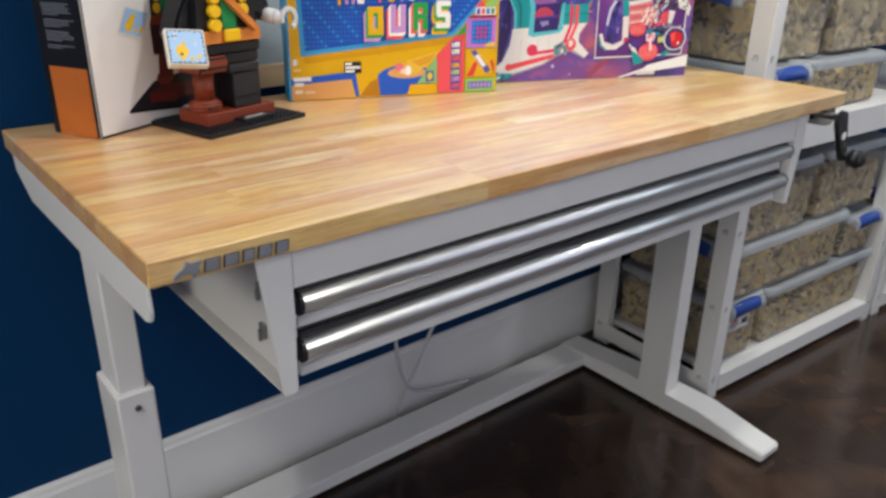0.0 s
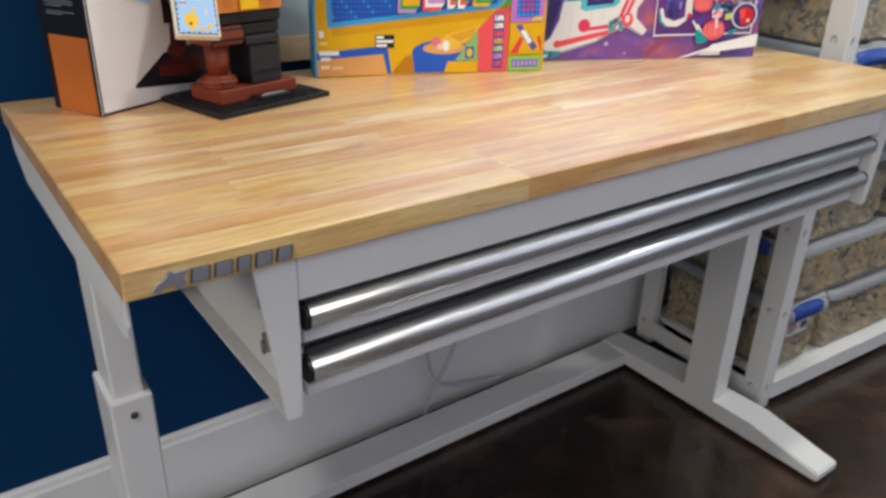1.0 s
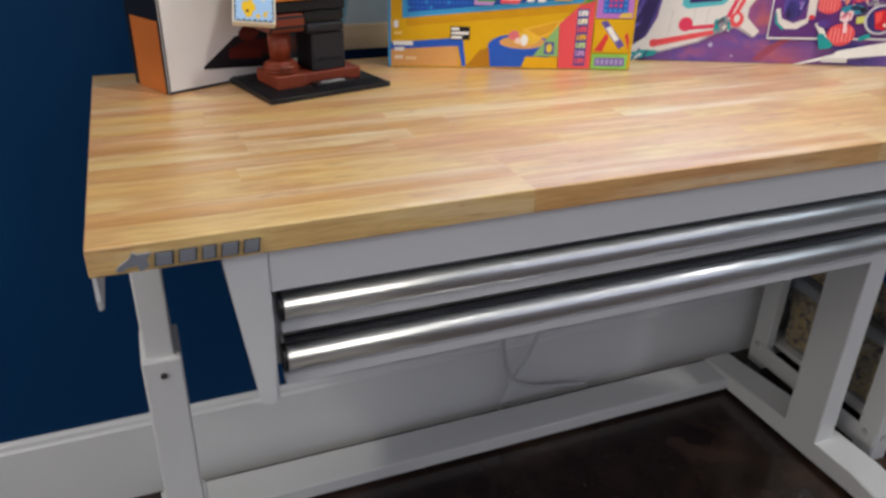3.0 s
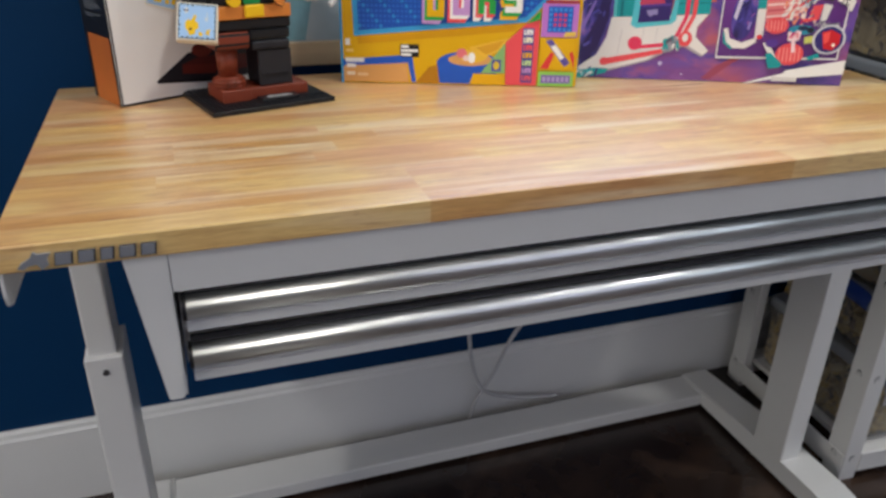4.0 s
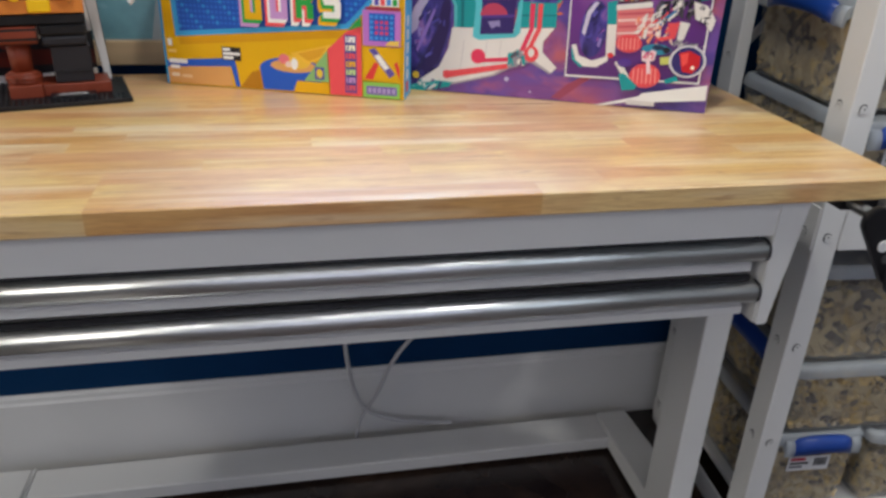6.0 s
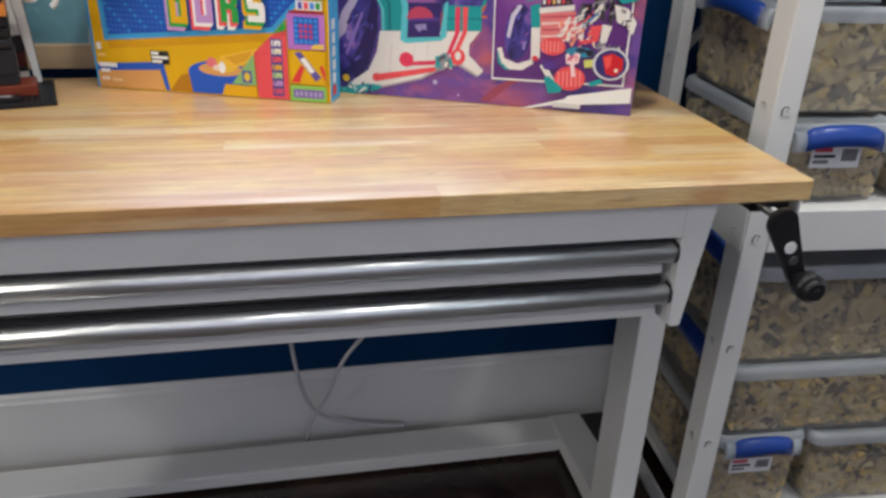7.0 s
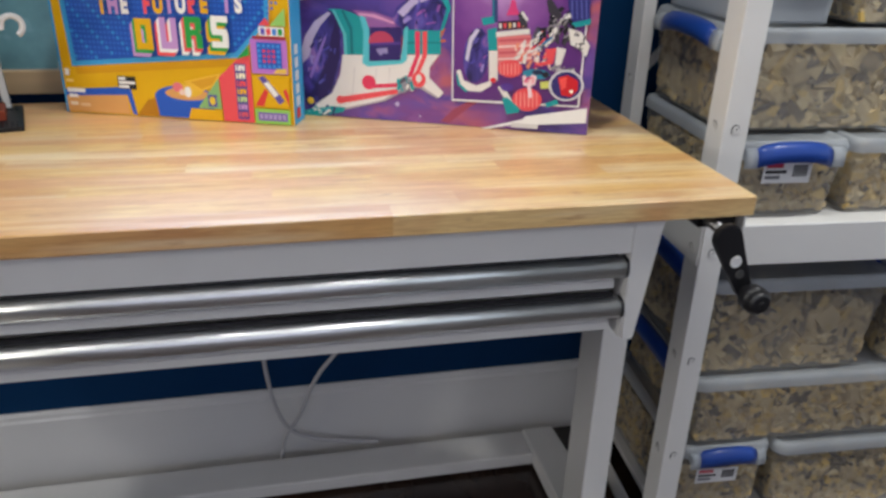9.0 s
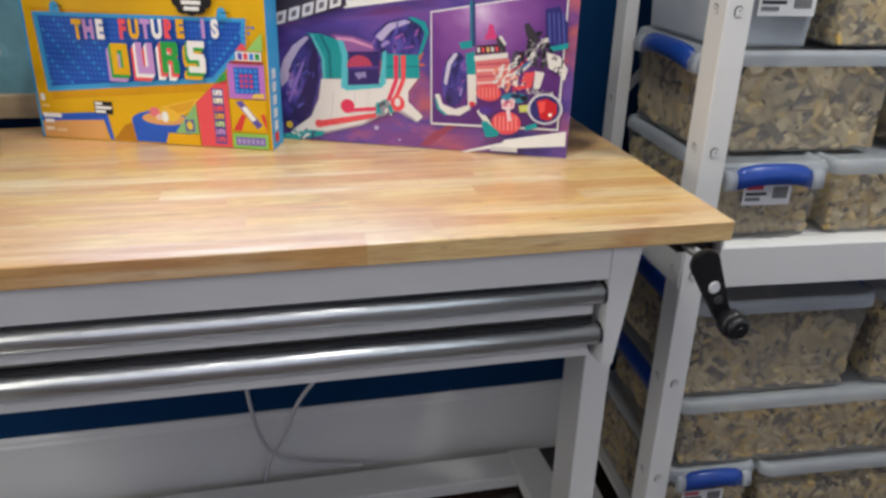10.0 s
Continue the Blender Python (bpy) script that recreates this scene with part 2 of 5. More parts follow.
def glow_mat(name, colour, strength):
    m = bpy.data.materials.new(name)
    m.use_nodes = True
    p = m.node_tree.nodes["Principled BSDF"]
    p.inputs["Emission Color"].default_value = (*colour, 1)
    p.inputs["Emission Strength"].default_value = strength
    return m


WOOD = wood_mat("rubberwood")
WOOD_CORE = mat("wood_core", (0.6, 0.4, 0.2), 0.5)
WHITE = mat("white_powder_coat", (0.74, 0.735, 0.72), 0.32, var=0.03, bump=0.05, bump_scale=900)
TRIM = mat("trim_paint", (0.78, 0.78, 0.77), 0.35, var=0.03, bump=0.03, bump_scale=60)
NAVY = mat("navy_wall_paint", (0.001, 0.033, 0.105), 0.62, var=0.10, scale=3, bump=0.12, bump_scale=350, spec=0.15)
CEIL = mat("ceiling_paint", (0.8, 0.8, 0.79), 0.8, var=0.03, bump=0.15, bump_scale=300)
PALE = mat("pale_wall_paint", (0.50, 0.49, 0.53), 0.6, var=0.05, scale=3, bump=0.1, bump_scale=350)
FLOOR = stained_floor("stained_concrete")
STEEL = mat("brushed_steel", (0.91, 0.93, 0.94), 0.34, 1.0, var=0.03, scale=3, bump=0.0, bump_scale=60, stretch=(0.4, 30, 30), rough_var=0.03)
BLACK = mat("black_plastic", (0.012, 0.012, 0.014), 0.35)
DARK_METAL = mat("dark_metal", (0.2, 0.2, 0.2), 0.35, 0.9)
CLIP = mat("clip_steel", (0.34, 0.34, 0.35), 0.4, 0.8)
CHROME = mat("zinc", (0.6, 0.6, 0.6), 0.3, 1.0)
GREY_BADGE = mat("grey_badge", (0.25, 0.26, 0.29), 0.40, 0.2)
BADGE_SHADE = mat("badge_gap_shade", (0.035, 0.036, 0.042), 0.5)
CORD = mat("grey_cord", (0.55, 0.55, 0.56), 0.5)
SLOT = mat("slot_shadow_grey", (0.06, 0.06, 0.065), 0.6)
CLEAR = clear_mat("clear_plastic", (0.52, 0.50, 0.46), 0.73, 0.25)
LID = clear_mat("lid_plastic", (0.52, 0.56, 0.60), 0.46, 0.3)
BLUE_HANDLE = mat("blue_plastic", (0.012, 0.055, 0.30), 0.35)
# the two darkest tones paint the shaded gaps between pieces
TAN = [(0.52, 0.40, 0.215), (0.62, 0.485, 0.265), (0.42, 0.32, 0.175), (0.66, 0.53, 0.30), (0.33, 0.255, 0.15), (0.54, 0.41, 0.21), (0.12, 0.095, 0.07), (0.60, 0.47, 0.265), (0.66, 0.47, 0.18), (0.20, 0.155, 0.10)]
TAN_PIECES = island_mat("tan_pieces", TAN)
GOLD_PIECES = island_mat("tan_and_gold_pieces", TAN + [(0.66, 0.45, 0.13), (0.60, 0.42, 0.16), (0.70, 0.50, 0.20)])
PAPER = mat("white_label", (0.75, 0.75, 0.75), 0.5, var=0.04)

FLAT = {}


def ink(r, g, b, rough=0.42):
    """Printed, lacquered card in one ink."""
    key = (r, g, b, rough)
    if key not in FLAT:
        FLAT[key] = mat("ink", srgb(r, g, b), rough, var=0.07, scale=14, rough_var=0.04, spec=0.35)
    return FLAT[key]


def nebula_mat(name):
    """Printed night sky: violet and blue clouds with magenta and orange wisps."""
    m = bpy.data.materials.new(name)
    m.use_nodes = True
    n, l = m.node_tree.nodes, m.node_tree.links
    p = n["Principled BSDF"]
    p.inputs["Roughness"].default_value = 0.3
    tc, mp = n.new("ShaderNodeTexCoord"), n.new("ShaderNodeMapping")
    mp.inputs["Rotation"].default_value = (0, math.radians(35), 0)
    mp.inputs["Scale"].default_value = (4.0, 4.0, 10.0)
    l.new(tc.outputs["Object"], mp.inputs["Vector"])
    cloud, wisp = n.new("ShaderNodeTexNoise"), n.new("ShaderNodeTexNoise")
    cloud.inputs["Scale"].default_value, cloud.inputs["Detail"].default_value, cloud.inputs["Distortion"].default_value = 1.6, 5, 0.8
    wisp.inputs["Scale"].default_value, wisp.inputs["Detail"].default_value, wisp.inputs["Distortion"].default_value = 1.1, 4, 1.2
    l.new(mp.outputs[0], cloud.inputs["Vector"])
    l.new(mp.outputs[0], wisp.inputs["Vector"])
    ramp, hot, mix = n.new("ShaderNodeValToRGB"), n.new("ShaderNodeValToRGB"), n.new("ShaderNodeMix")
    e = ramp.color_ramp.elements
    e[0].position, e[0].color = 0.28, (*srgb(64, 46, 112), 1)
    e[1].position, e[1].color = 0.74, (*srgb(160, 104, 176), 1)
    for pos, col in ((0.42, (84, 66, 150)), (0.52, (112, 80, 162)), (0.62, (124, 72, 140))):
        e.new(pos).color = (*srgb(*col), 1)
    l.new(cloud.outputs[0], ramp.inputs[0])
    k = hot.color_ramp.elements
    k[0].position, k[0].color = 0.56, (0, 0, 0, 1)
    k[1].position, k[1].color = 0.72, (0.75, 0.75, 0.75, 1)
    l.new(wisp.outputs[0], hot.inputs[0])
    mix.data_type = "RGBA"
    mix.inputs[7].default_value = (*srgb(206, 104, 96), 1)
    l.new(hot.outputs[0], mix.inputs[0])
    l.new(ramp.outputs[0], mix.inputs[6])
    l.new(mix.outputs[2], p.inputs["Base Color"])
    return m


def ramp_print(name, centre, radius, stops):
    """Printed round glow: the inks blend outwards from a centre in the box's own space."""
    m = bpy.data.materials.new(name)
    m.use_nodes = True
    n, l = m.node_tree.nodes, m.node_tree.links
    p = n["Principled BSDF"]
    p.inputs["Roughness"].default_value = 0.32
    tc, dist, div = n.new("ShaderNodeTexCoord"), n.new("ShaderNodeVectorMath"), n.new("ShaderNodeMath")
    dist.operation, dist.inputs[1].default_value = "DISTANCE", (centre[0], 0, centre[1])
    div.operation, div.inputs[1].default_value = "DIVIDE", radius
    l.new(tc.outputs["Object"], dist.inputs[0])
    l.new(dist.outputs["Value"], div.inputs[0])
    grain, warp = n.new("ShaderNodeTexNoise"), n.new("ShaderNodeMath")
    grain.inputs["Scale"].default_value, grain.inputs["Detail"].default_value = 28, 4
    l.new(tc.outputs["Object"], grain.inputs["Vector"])
    warp.operation, warp.inputs[1].default_value = "MULTIPLY_ADD", 0.25
    l.new(grain.outputs[0], warp.inputs[0])
    l.new(div.outputs[0], warp.inputs[2])
    ramp = n.new("ShaderNodeValToRGB")
    e = ramp.color_ramp.elements
    e[0].position, e[0].color = stops[0][0], (*srgb(*stops[0][1]), 1)
    e[1].position, e[1].color = stops[-1][0], (*srgb(*stops[-1][1]), 1)
    for pos, col in stops[1:-1]:
        e.new(pos).color = (*srgb(*col), 1)
    l.new(warp.outputs[0], ramp.inputs[0])
    l.new(ramp.outputs[0], p.inputs["Base Color"])
    return m


def facet_print(name):
    """Printed tinted canopy: navy and indigo patches with lilac glints."""
    m = bpy.data.materials.new(name)
    m.use_nodes = True
    n, l = m.node_tree.nodes, m.node_tree.links
    p = n["Principled BSDF"]
    p.inputs["Roughness"].default_value = 0.3
    tc, mp, k, ramp = n.new("ShaderNodeTexCoord"), n.new("ShaderNodeMapping"), n.new("ShaderNodeTexNoise"), n.new("ShaderNodeValToRGB")
    mp.inputs["Rotation"].default_value, mp.inputs["Scale"].default_value = (0, math.radians(-28), 0), (30, 30, 13)
    k.inputs["Scale"].default_value, k.inputs["Detail"].default_value, k.inputs["Distortion"].default_value = 1.4, 4, 1.0
    l.new(tc.outputs["Object"], mp.inputs["Vector"])
    l.new(mp.outputs[0], k.inputs["Vector"])
    e = ramp.color_ramp.elements
    e[0].position, e[0].color = 0.30, (*srgb(30, 26, 66), 1)
    e[1].position, e[1].color = 0.74, (*srgb(176, 160, 214), 1)
    for pos, col in ((0.42, (48, 42, 104)), (0.52, (72, 62, 146)), (0.60, (98, 84, 172)), (0.66, (140, 92, 166))):
        e.new(pos).color = (*srgb(*col), 1)
    l.new(k.outputs[0], ramp.inputs[0])
    l.new(ramp.outputs[0], p.inputs["Base Color"])
    return m


# ---- geometry helpers ----
def add_box(bm, x0, x1, y0, y1, z0, z1, mi=0, bevel=0.0, seg=1):
    v = [bm.verts.new((x, y, z)) for x in (x0, x1) for y in (y0, y1) for z in (z0, z1)]
    q = ((0, 1, 3, 2), (4, 6, 7, 5), (0, 4, 5, 1), (2, 3, 7, 6), (0, 2, 6, 4), (1, 5, 7, 3))
    f = [bm.faces.new([v[i] for i in s]) for s in q]
    for a in f:
        a.material_index = mi
    if bevel:
        ed = list({e for a in f for e in a.edges})
        r = bmesh.ops.bevel(bm, geom=ed, offset=bevel, segments=seg, affect="EDGES", profile=0.5, clamp_overlap=True)
        for a in r["faces"]:
            a.material_index = mi
    return f


def box_bm(x0, x1, y0, y1, z0, z1, bevel=0.0, seg=2):
    bm = bmesh.new()
    add_box(bm, x0, x1, y0, y1, z0, z1, 0, bevel, seg)
    return bm


def extrude_poly(bm, pts, a, d, mi=0, bevel=0.0):
    """Prism: pts are 3D points of one face, a the offset vector to the other."""
    v0 = [bm.verts.new(p) for p in pts]
    v1 = [bm.verts.new(Vector(p) + Vector(a) * d) for p in pts]
    fs = [bm.faces.new(v0), bm.faces.new(v1[::-1])]
    k = len(pts)
    for i in range(k):
        fs.append(bm.faces.new((v0[(i + 1) % k], v0[i], v1[i], v1[(i + 1) % k])))
    for f in fs:
        f.material_index = mi
    if bevel:
        bmesh.ops.bevel(bm, geom=list({e for f in fs for e in f.edges}), offset=bevel, segments=2, affect="EDGES", clamp_overlap=True)
    return fs


def add_cyl(bm, p, q, r0, r1=None, n=20, mi=0):
    p, q = Vector(p), Vector(q)
    r1 = r0 if r1 is None else r1
    m = (q - p).to_track_quat("Z", "Y").to_matrix()
    ring = [[bm.verts.new(o + m @ Vector((r * math.cos(2 * math.pi * i / n), r * math.sin(2 * math.pi * i / n), 0))) for i in range(n)] for o, r in ((p, r0), (q, r1))]
    fs = [bm.faces.new(ring[0][::-1]), bm.faces.new(ring[1])]
    for i in range(n):
        f = bm.faces.new((ring[0][i], ring[0][(i + 1) % n], ring[1][(i + 1) % n], ring[1][i]))
        f.smooth = True
        fs.append(f)
    for f in fs:
        f.material_index = mi
    return fs


def mesh_of(name, bm, materials):
    bmesh.ops.recalc_face_normals(bm, faces=bm.faces[:])
    me = bpy.data.meshes.new(name)
    bm.to_mesh(me)
    bm.free()
    for k in materials if isinstance(materials, (list, tuple)) else [materials]:
        me.materials.append(k)
    return me


def thing(name, bm, materials, label, category, group="", kind=""):
    return tagged(new(name, mesh_of(name, bm, materials)), label, category, group, kind)


def empty(name, m, label, category, group=""):
    ob = new(name)
    ob.empty_display_size = 0.05
    ob.matrix_world = m
    return tagged(ob, label, category, group)


def part(name, bm, material, parent, label=""):
    """One mesh under a thing or a part, in the parent's own space."""
    ob = new(name, mesh_of(name, bm, material))
    ob.parent = parent
    return tagged(ob, label)


def tube(name, pts, r, material, parent=None):
    c = bpy.data.curves.new(name, "CURVE")
    c.dimensions, c.bevel_depth, c.bevel_resolution, c.use_fill_caps = "3D", r, 4, True
    s = c.splines.new("NURBS")
    s.points.add(len(pts) - 1)
    for k, p in zip(s.points, pts):
        k.co = (*p, 1)
    s.use_endpoint_u, s.order_u = True, 4
    c.materials.append(material)
    ob = new(name, c)
    ob.parent = parent
    return ob


# ---- the room ----
WALL_Y, X0, X1, Y0 = 0.700, -2.3, 4.2, -3.0
thing("floor", box_bm(X0, X1, Y0, WALL_Y, -0.1, 0), FLOOR, "dark brown stained and polished concrete floor", "floor", kind="structure")
thing("ceiling", box_bm(X0 - 0.1, X1 + 0.1, Y0 - 0.1, WALL_Y + 0.1, CEIL_Z, CEIL_Z + 0.1), CEIL, "plain white painted ceiling", "ceiling", kind="structure")
thing("wall_north", box_bm(X0, X1, WALL_Y, WALL_Y + 0.1, -0.1, CEIL_Z), NAVY, "navy blue painted wall behind the workbench", "wall", kind="structure")
bm = bmesh.new()
VY0, VY1, VZ0, VZ1 = -1.35, -0.15, 1.0, 1.9
for c in ((Y0 - 0.1, VY0, -0.1, CEIL_Z), (VY1, WALL_Y + 0.1, -0.1, CEIL_Z), (VY0, VY1, -0.1, VZ0), (VY0, VY1, VZ1, CEIL_Z)):
    add_box(bm, X0 - 0.1, X0, c[0], c[1], c[2], c[3])
thing("wall_west", bm, NAVY, "navy blue side wall with an opening for an added pane", "wall", kind="structure")
# glowing pane added in the unseen west wall, goes with the leg fill
west_pane = thing("added_pane_west", box_bm(X0 - 0.08, X0 - 0.06, VY0, VY1, VZ0, VZ1), glow_mat("warm_fill_pane", (1.0, 0.95, 0.86), 1.5), "unseen glowing pane in a white frame", "window", kind="structure")
bm = bmesh.new()
for c in ((VY0 - 0.05, VY0, VZ0 - 0.05, VZ1 + 0.05), (VY1, VY1 + 0.05, VZ0 - 0.05, VZ1 + 0.05), (VY0, VY1, VZ0 - 0.05, VZ0), (VY0, VY1, VZ1, VZ1 + 0.05)):
    add_box(bm, X0 - 0.05, X0 + 0.02, c[0], c[1], c[2], c[3])
part("window_frame", bm, TRIM, west_pane)
bm = bmesh.new()
UY0, UY1, UZ0, UZ1 = -2.5, -0.3, 1.0, 2.2
for c in ((Y0 - 0.1, UY0, -0.1, CEIL_Z), (UY1, WALL_Y + 0.1, -0.1, CEIL_Z), (UY0, UY1, -0.1, UZ0), (UY0, UY1, UZ1, CEIL_Z)):
    add_box(bm, X1, X1 + 0.1, c[0], c[1], c[2], c[3])
# unseen wall kept pale, with an added glowing pane, to lighten the pulls' reflection
thing("wall_east", bm, PALE, "pale grey unseen side wall with an opening for an added pane", "wall", kind="structure")
east_pane = thing("added_pane_east", box_bm(X1 + 0.06, X1 + 0.08, UY0, UY1, UZ0, UZ1), glow_mat("blue_fill_pane", (0.70, 0.86, 1.0), 0.3), "unseen glowing pane in a white frame", "window", kind="structure")
bm = bmesh.new()
for c in ((UY0 - 0.05, UY0, UZ0 - 0.05, UZ1 + 0.05), (UY1, UY1 + 0.05, UZ0 - 0.05, UZ1 + 0.05), (UY0, UY1, UZ0 - 0.05, UZ0), (UY0, UY1, UZ1, UZ1 + 0.05)):
    add_box(bm, X1 - 0.02, X1 + 0.05, c[0], c[1], c[2], c[3])
part("window_frame", bm, TRIM, east_pane)
bm = bmesh.new()
WX0, WX1, WZ0, WZ1 = -2.0, 3.8, 1.1, 2.2
for b in ((X0, WX0, -0.1, CEIL_Z), (WX1, X1, -0.1, CEIL_Z), (WX0, WX1, -0.1, WZ0), (WX0, WX1, WZ1, CEIL_Z)):
    add_box(bm, b[0], b[1], Y0 - 0.1, Y0, b[2], b[3])
thing("wall_south", bm, PALE, "pale grey wall with a window opening", "wall", kind="structure")
win = thing("window_1", box_bm(WX0, WX1, Y0 - 0.08, Y0 - 0.06, WZ0, WZ1), glow_mat("daylight_pane", (0.70, 0.82, 1.0), 0.3), "unseen glowing pane in a white frame", "window", kind="structure")
bm = bmesh.new()
for b in ((WX0 - 0.05, WX0, WZ0 - 0.05, WZ1 + 0.05), (WX1, WX1 + 0.05, WZ0 - 0.05, WZ1 + 0.05), (WX0, WX1, WZ0 - 0.05, WZ0), (WX0, WX1, WZ1, WZ1 + 0.05), (-0.57, -0.53, WZ0, WZ1), (0.88, 0.92, WZ0, WZ1), (2.33, 2.37, WZ0, WZ1)):
    add_box(bm, b[0], b[1], Y0 - 0.05, Y0 + 0.02, b[2], b[3])
part("window_frame", bm, TRIM, win)

# baseboard: a tall flat board with a stepped cap
bm = bmesh.new()
prof = [(WALL_Y, 0), (WALL_Y, 0.197), (WALL_Y - 0.006, 0.197), (WALL_Y - 0.010, 0.192), (WALL_Y - 0.011, 0.182), (WALL_Y - 0.015, 0.177), (WALL_Y - 0.016, 0.0)]
extrude_poly(bm, [(X0 + 0.001, y, z) for y, z in prof], (1, 0, 0), X1 - X0 - 0.002)
thing("baseboard", bm, TRIM, "tall white painted baseboard with a stepped cap", "baseboard", kind="structure")

DOWNLIGHT = glow_mat("lamp_lens", WARM, 4.0)
# the last fitting belongs to the added shelf fill
for lx, ly, watts in CEILING_SPOTS:
    bm = bmesh.new()
    add_cyl(bm, (lx, ly, CEIL_Z - 0.012), (lx, ly, CEIL_Z - 0.001), 0.10, 0.105, 32)
    d = thing("downlight", bm, CEIL, "unseen round white recessed ceiling downlight", "ceiling light", "ceiling lights")
    bm = bmesh.new()
    add_cyl(bm, (lx, ly, CEIL_Z - 0.016), (lx, ly, CEIL_Z - 0.011), 0.07, 0.07, 32)
    part("lens", bm, DOWNLIGHT, d)
linear = thing("linear_light", box_bm(-1.65, 3.45, -1.30, -1.20, 2.26, 2.30, 0.003), CEIL, "long white linear light hung from the ceiling", "ceiling light")
part("lens", box_bm(-1.60, 3.40, -1.285, -1.215, 2.257, 2.2595), DOWNLIGHT, linear)
for x in (-1.4, 0.9, 3.2):
    bm = bmesh.new()
    add_cyl(bm, (x, -1.25, 2.30), (x, -1.25, CEIL_Z), 0.002, 0.002, 8)
    part("rod", bm, CHROME, linear)
# housing of the added bar that makes the sheen on the wood
bar = thing("sheen_bar", box_bm(0.47, 1.13, 0.385, 0.435, 1.325, 1.35, 0.004), WHITE, "slim white bar, added unseen to put sheen on the bench", "light")
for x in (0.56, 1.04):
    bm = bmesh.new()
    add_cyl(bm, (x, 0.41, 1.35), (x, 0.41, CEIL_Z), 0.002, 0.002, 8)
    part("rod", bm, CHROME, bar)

# ---- the workbench ----
L, D, TOP, TH = 1.4175, 0.622, 0.90, 0.0285
bench = empty("workbench", pose(0.709, 0.31, 0), "white steel height-adjustable workbench with butcher-block top and drawers", "workbench")
B0 = Matrix.Translation((-0.709, -0.31, 0))


def bpart(name, bm, material, parent=bench, label=""):
    """A part of the bench, given in world places."""
    bmesh.ops.transform(bm, matrix=B0, verts=bm.verts[:])
    return part(name, bm, material, parent, label)


top = bpart("tabletop", box_bm(0.004, L - 0.004, 0.004, D - 0.004, TOP - TH + 0.003, TOP - 0.003), WOOD_CORE, label="honey-coloured butcher-block top of glued staves")

# left and right leg: arm under the top, tube, sleeve, foot
for side, x_in in (("l", 0.0), ("r", L)):
    s = 1 if side == "l" else -1

    def X(v):
        return x_in + s * v

    def sbox(bm, a, b, *rest, **kw):
        add_box(bm, min(X(a), X(b)), max(X(a), X(b)), *rest, **kw)

    bm = bmesh.new()
    pts = [(X(0.001), y, z) for y, z in ((0.014, 0.871), (0.012, 0.841), (0.017, 0.829), (0.030, 0.824), (0.50, 0.819), (0.575, 0.848), (0.58, 0.871))]
    extrude_poly(bm, pts, (s, 0, 0), 0.004, 0, 0.001)
    arm = bpart("arm", bm, WHITE)
    bm = bmesh.new()
    sbox(bm, 0.0055, 0.060, 0.255, 0.365, 0.8600, 0.8712, bevel=0.001)
    bpart("top_plate", bm, WHITE)
    bm = bmesh.new()
    sbox(bm, 0.018, 0.056, 0.272, 0.345, 0.58, 0.8705, bevel=0.003, seg=2)
    bpart("tube", bm, WHITE)
    bm = bmesh.new()
    sbox(bm, 0.012, 0.064, 0.264, 0.354, 0.055, 0.601, bevel=0.003, seg=2)
    sleeve = bpart("sleeve", bm, WHITE)
    bm = bmesh.new()
    add_cyl(bm, (X(0.038), 0.2645, 0.577), (X(0.038), 0.2615, 0.577), 0.0045, 0.0045, 14)
    bpart("set_screw", bm, DARK_METAL, sleeve)
    bm = bmesh.new()
    pts = [(X(-0.018), y, z) for y, z in ((-0.018, 0.010), (-0.018, 0.034), (0.163, 0.060), (0.40, 0.060), (0.640, 0.0435), (0.640, 0.010))]
    extrude_poly(bm, pts, (s, 0, 0), 0.082, 0, 0.004)
    foot = bpart("foot", bm, WHITE)
    for fy in (0.012, 0.60):
        bm = bmesh.new()
        add_cyl(bm, (X(0.023), fy, 0.0), (X(0.023), fy, 0.006), 0.018, 0.018, 20)
        add_cyl(bm, (X(0.023), fy, 0.006), (X(0.023), fy, 0.014), 0.006, 0.006, 12)
        bpart("levelling_foot", bm, CHROME, foot)
bm = bmesh.new()
add_box(bm, 0.070, L - 0.064, 0.545, 0.635, 0.010, 0.042, bevel=0.003, seg=2)
bpart("crossbar", bm, WHITE)
bm = bmesh.new()
add_box(bm, 0.0645, 0.0695, 0.540, 0.640, 0.008, 0.0435, bevel=0.001)
bpart("end_plate", bm, WHITE)
for y in (0.15, 0.50):
    bm = bmesh.new()
    add_box(bm, 0.046, L - 0.046, y, y + 0.03, 0.852, 0.8712, bevel=0.002)
    bpart("top_rail", bm, WHITE)

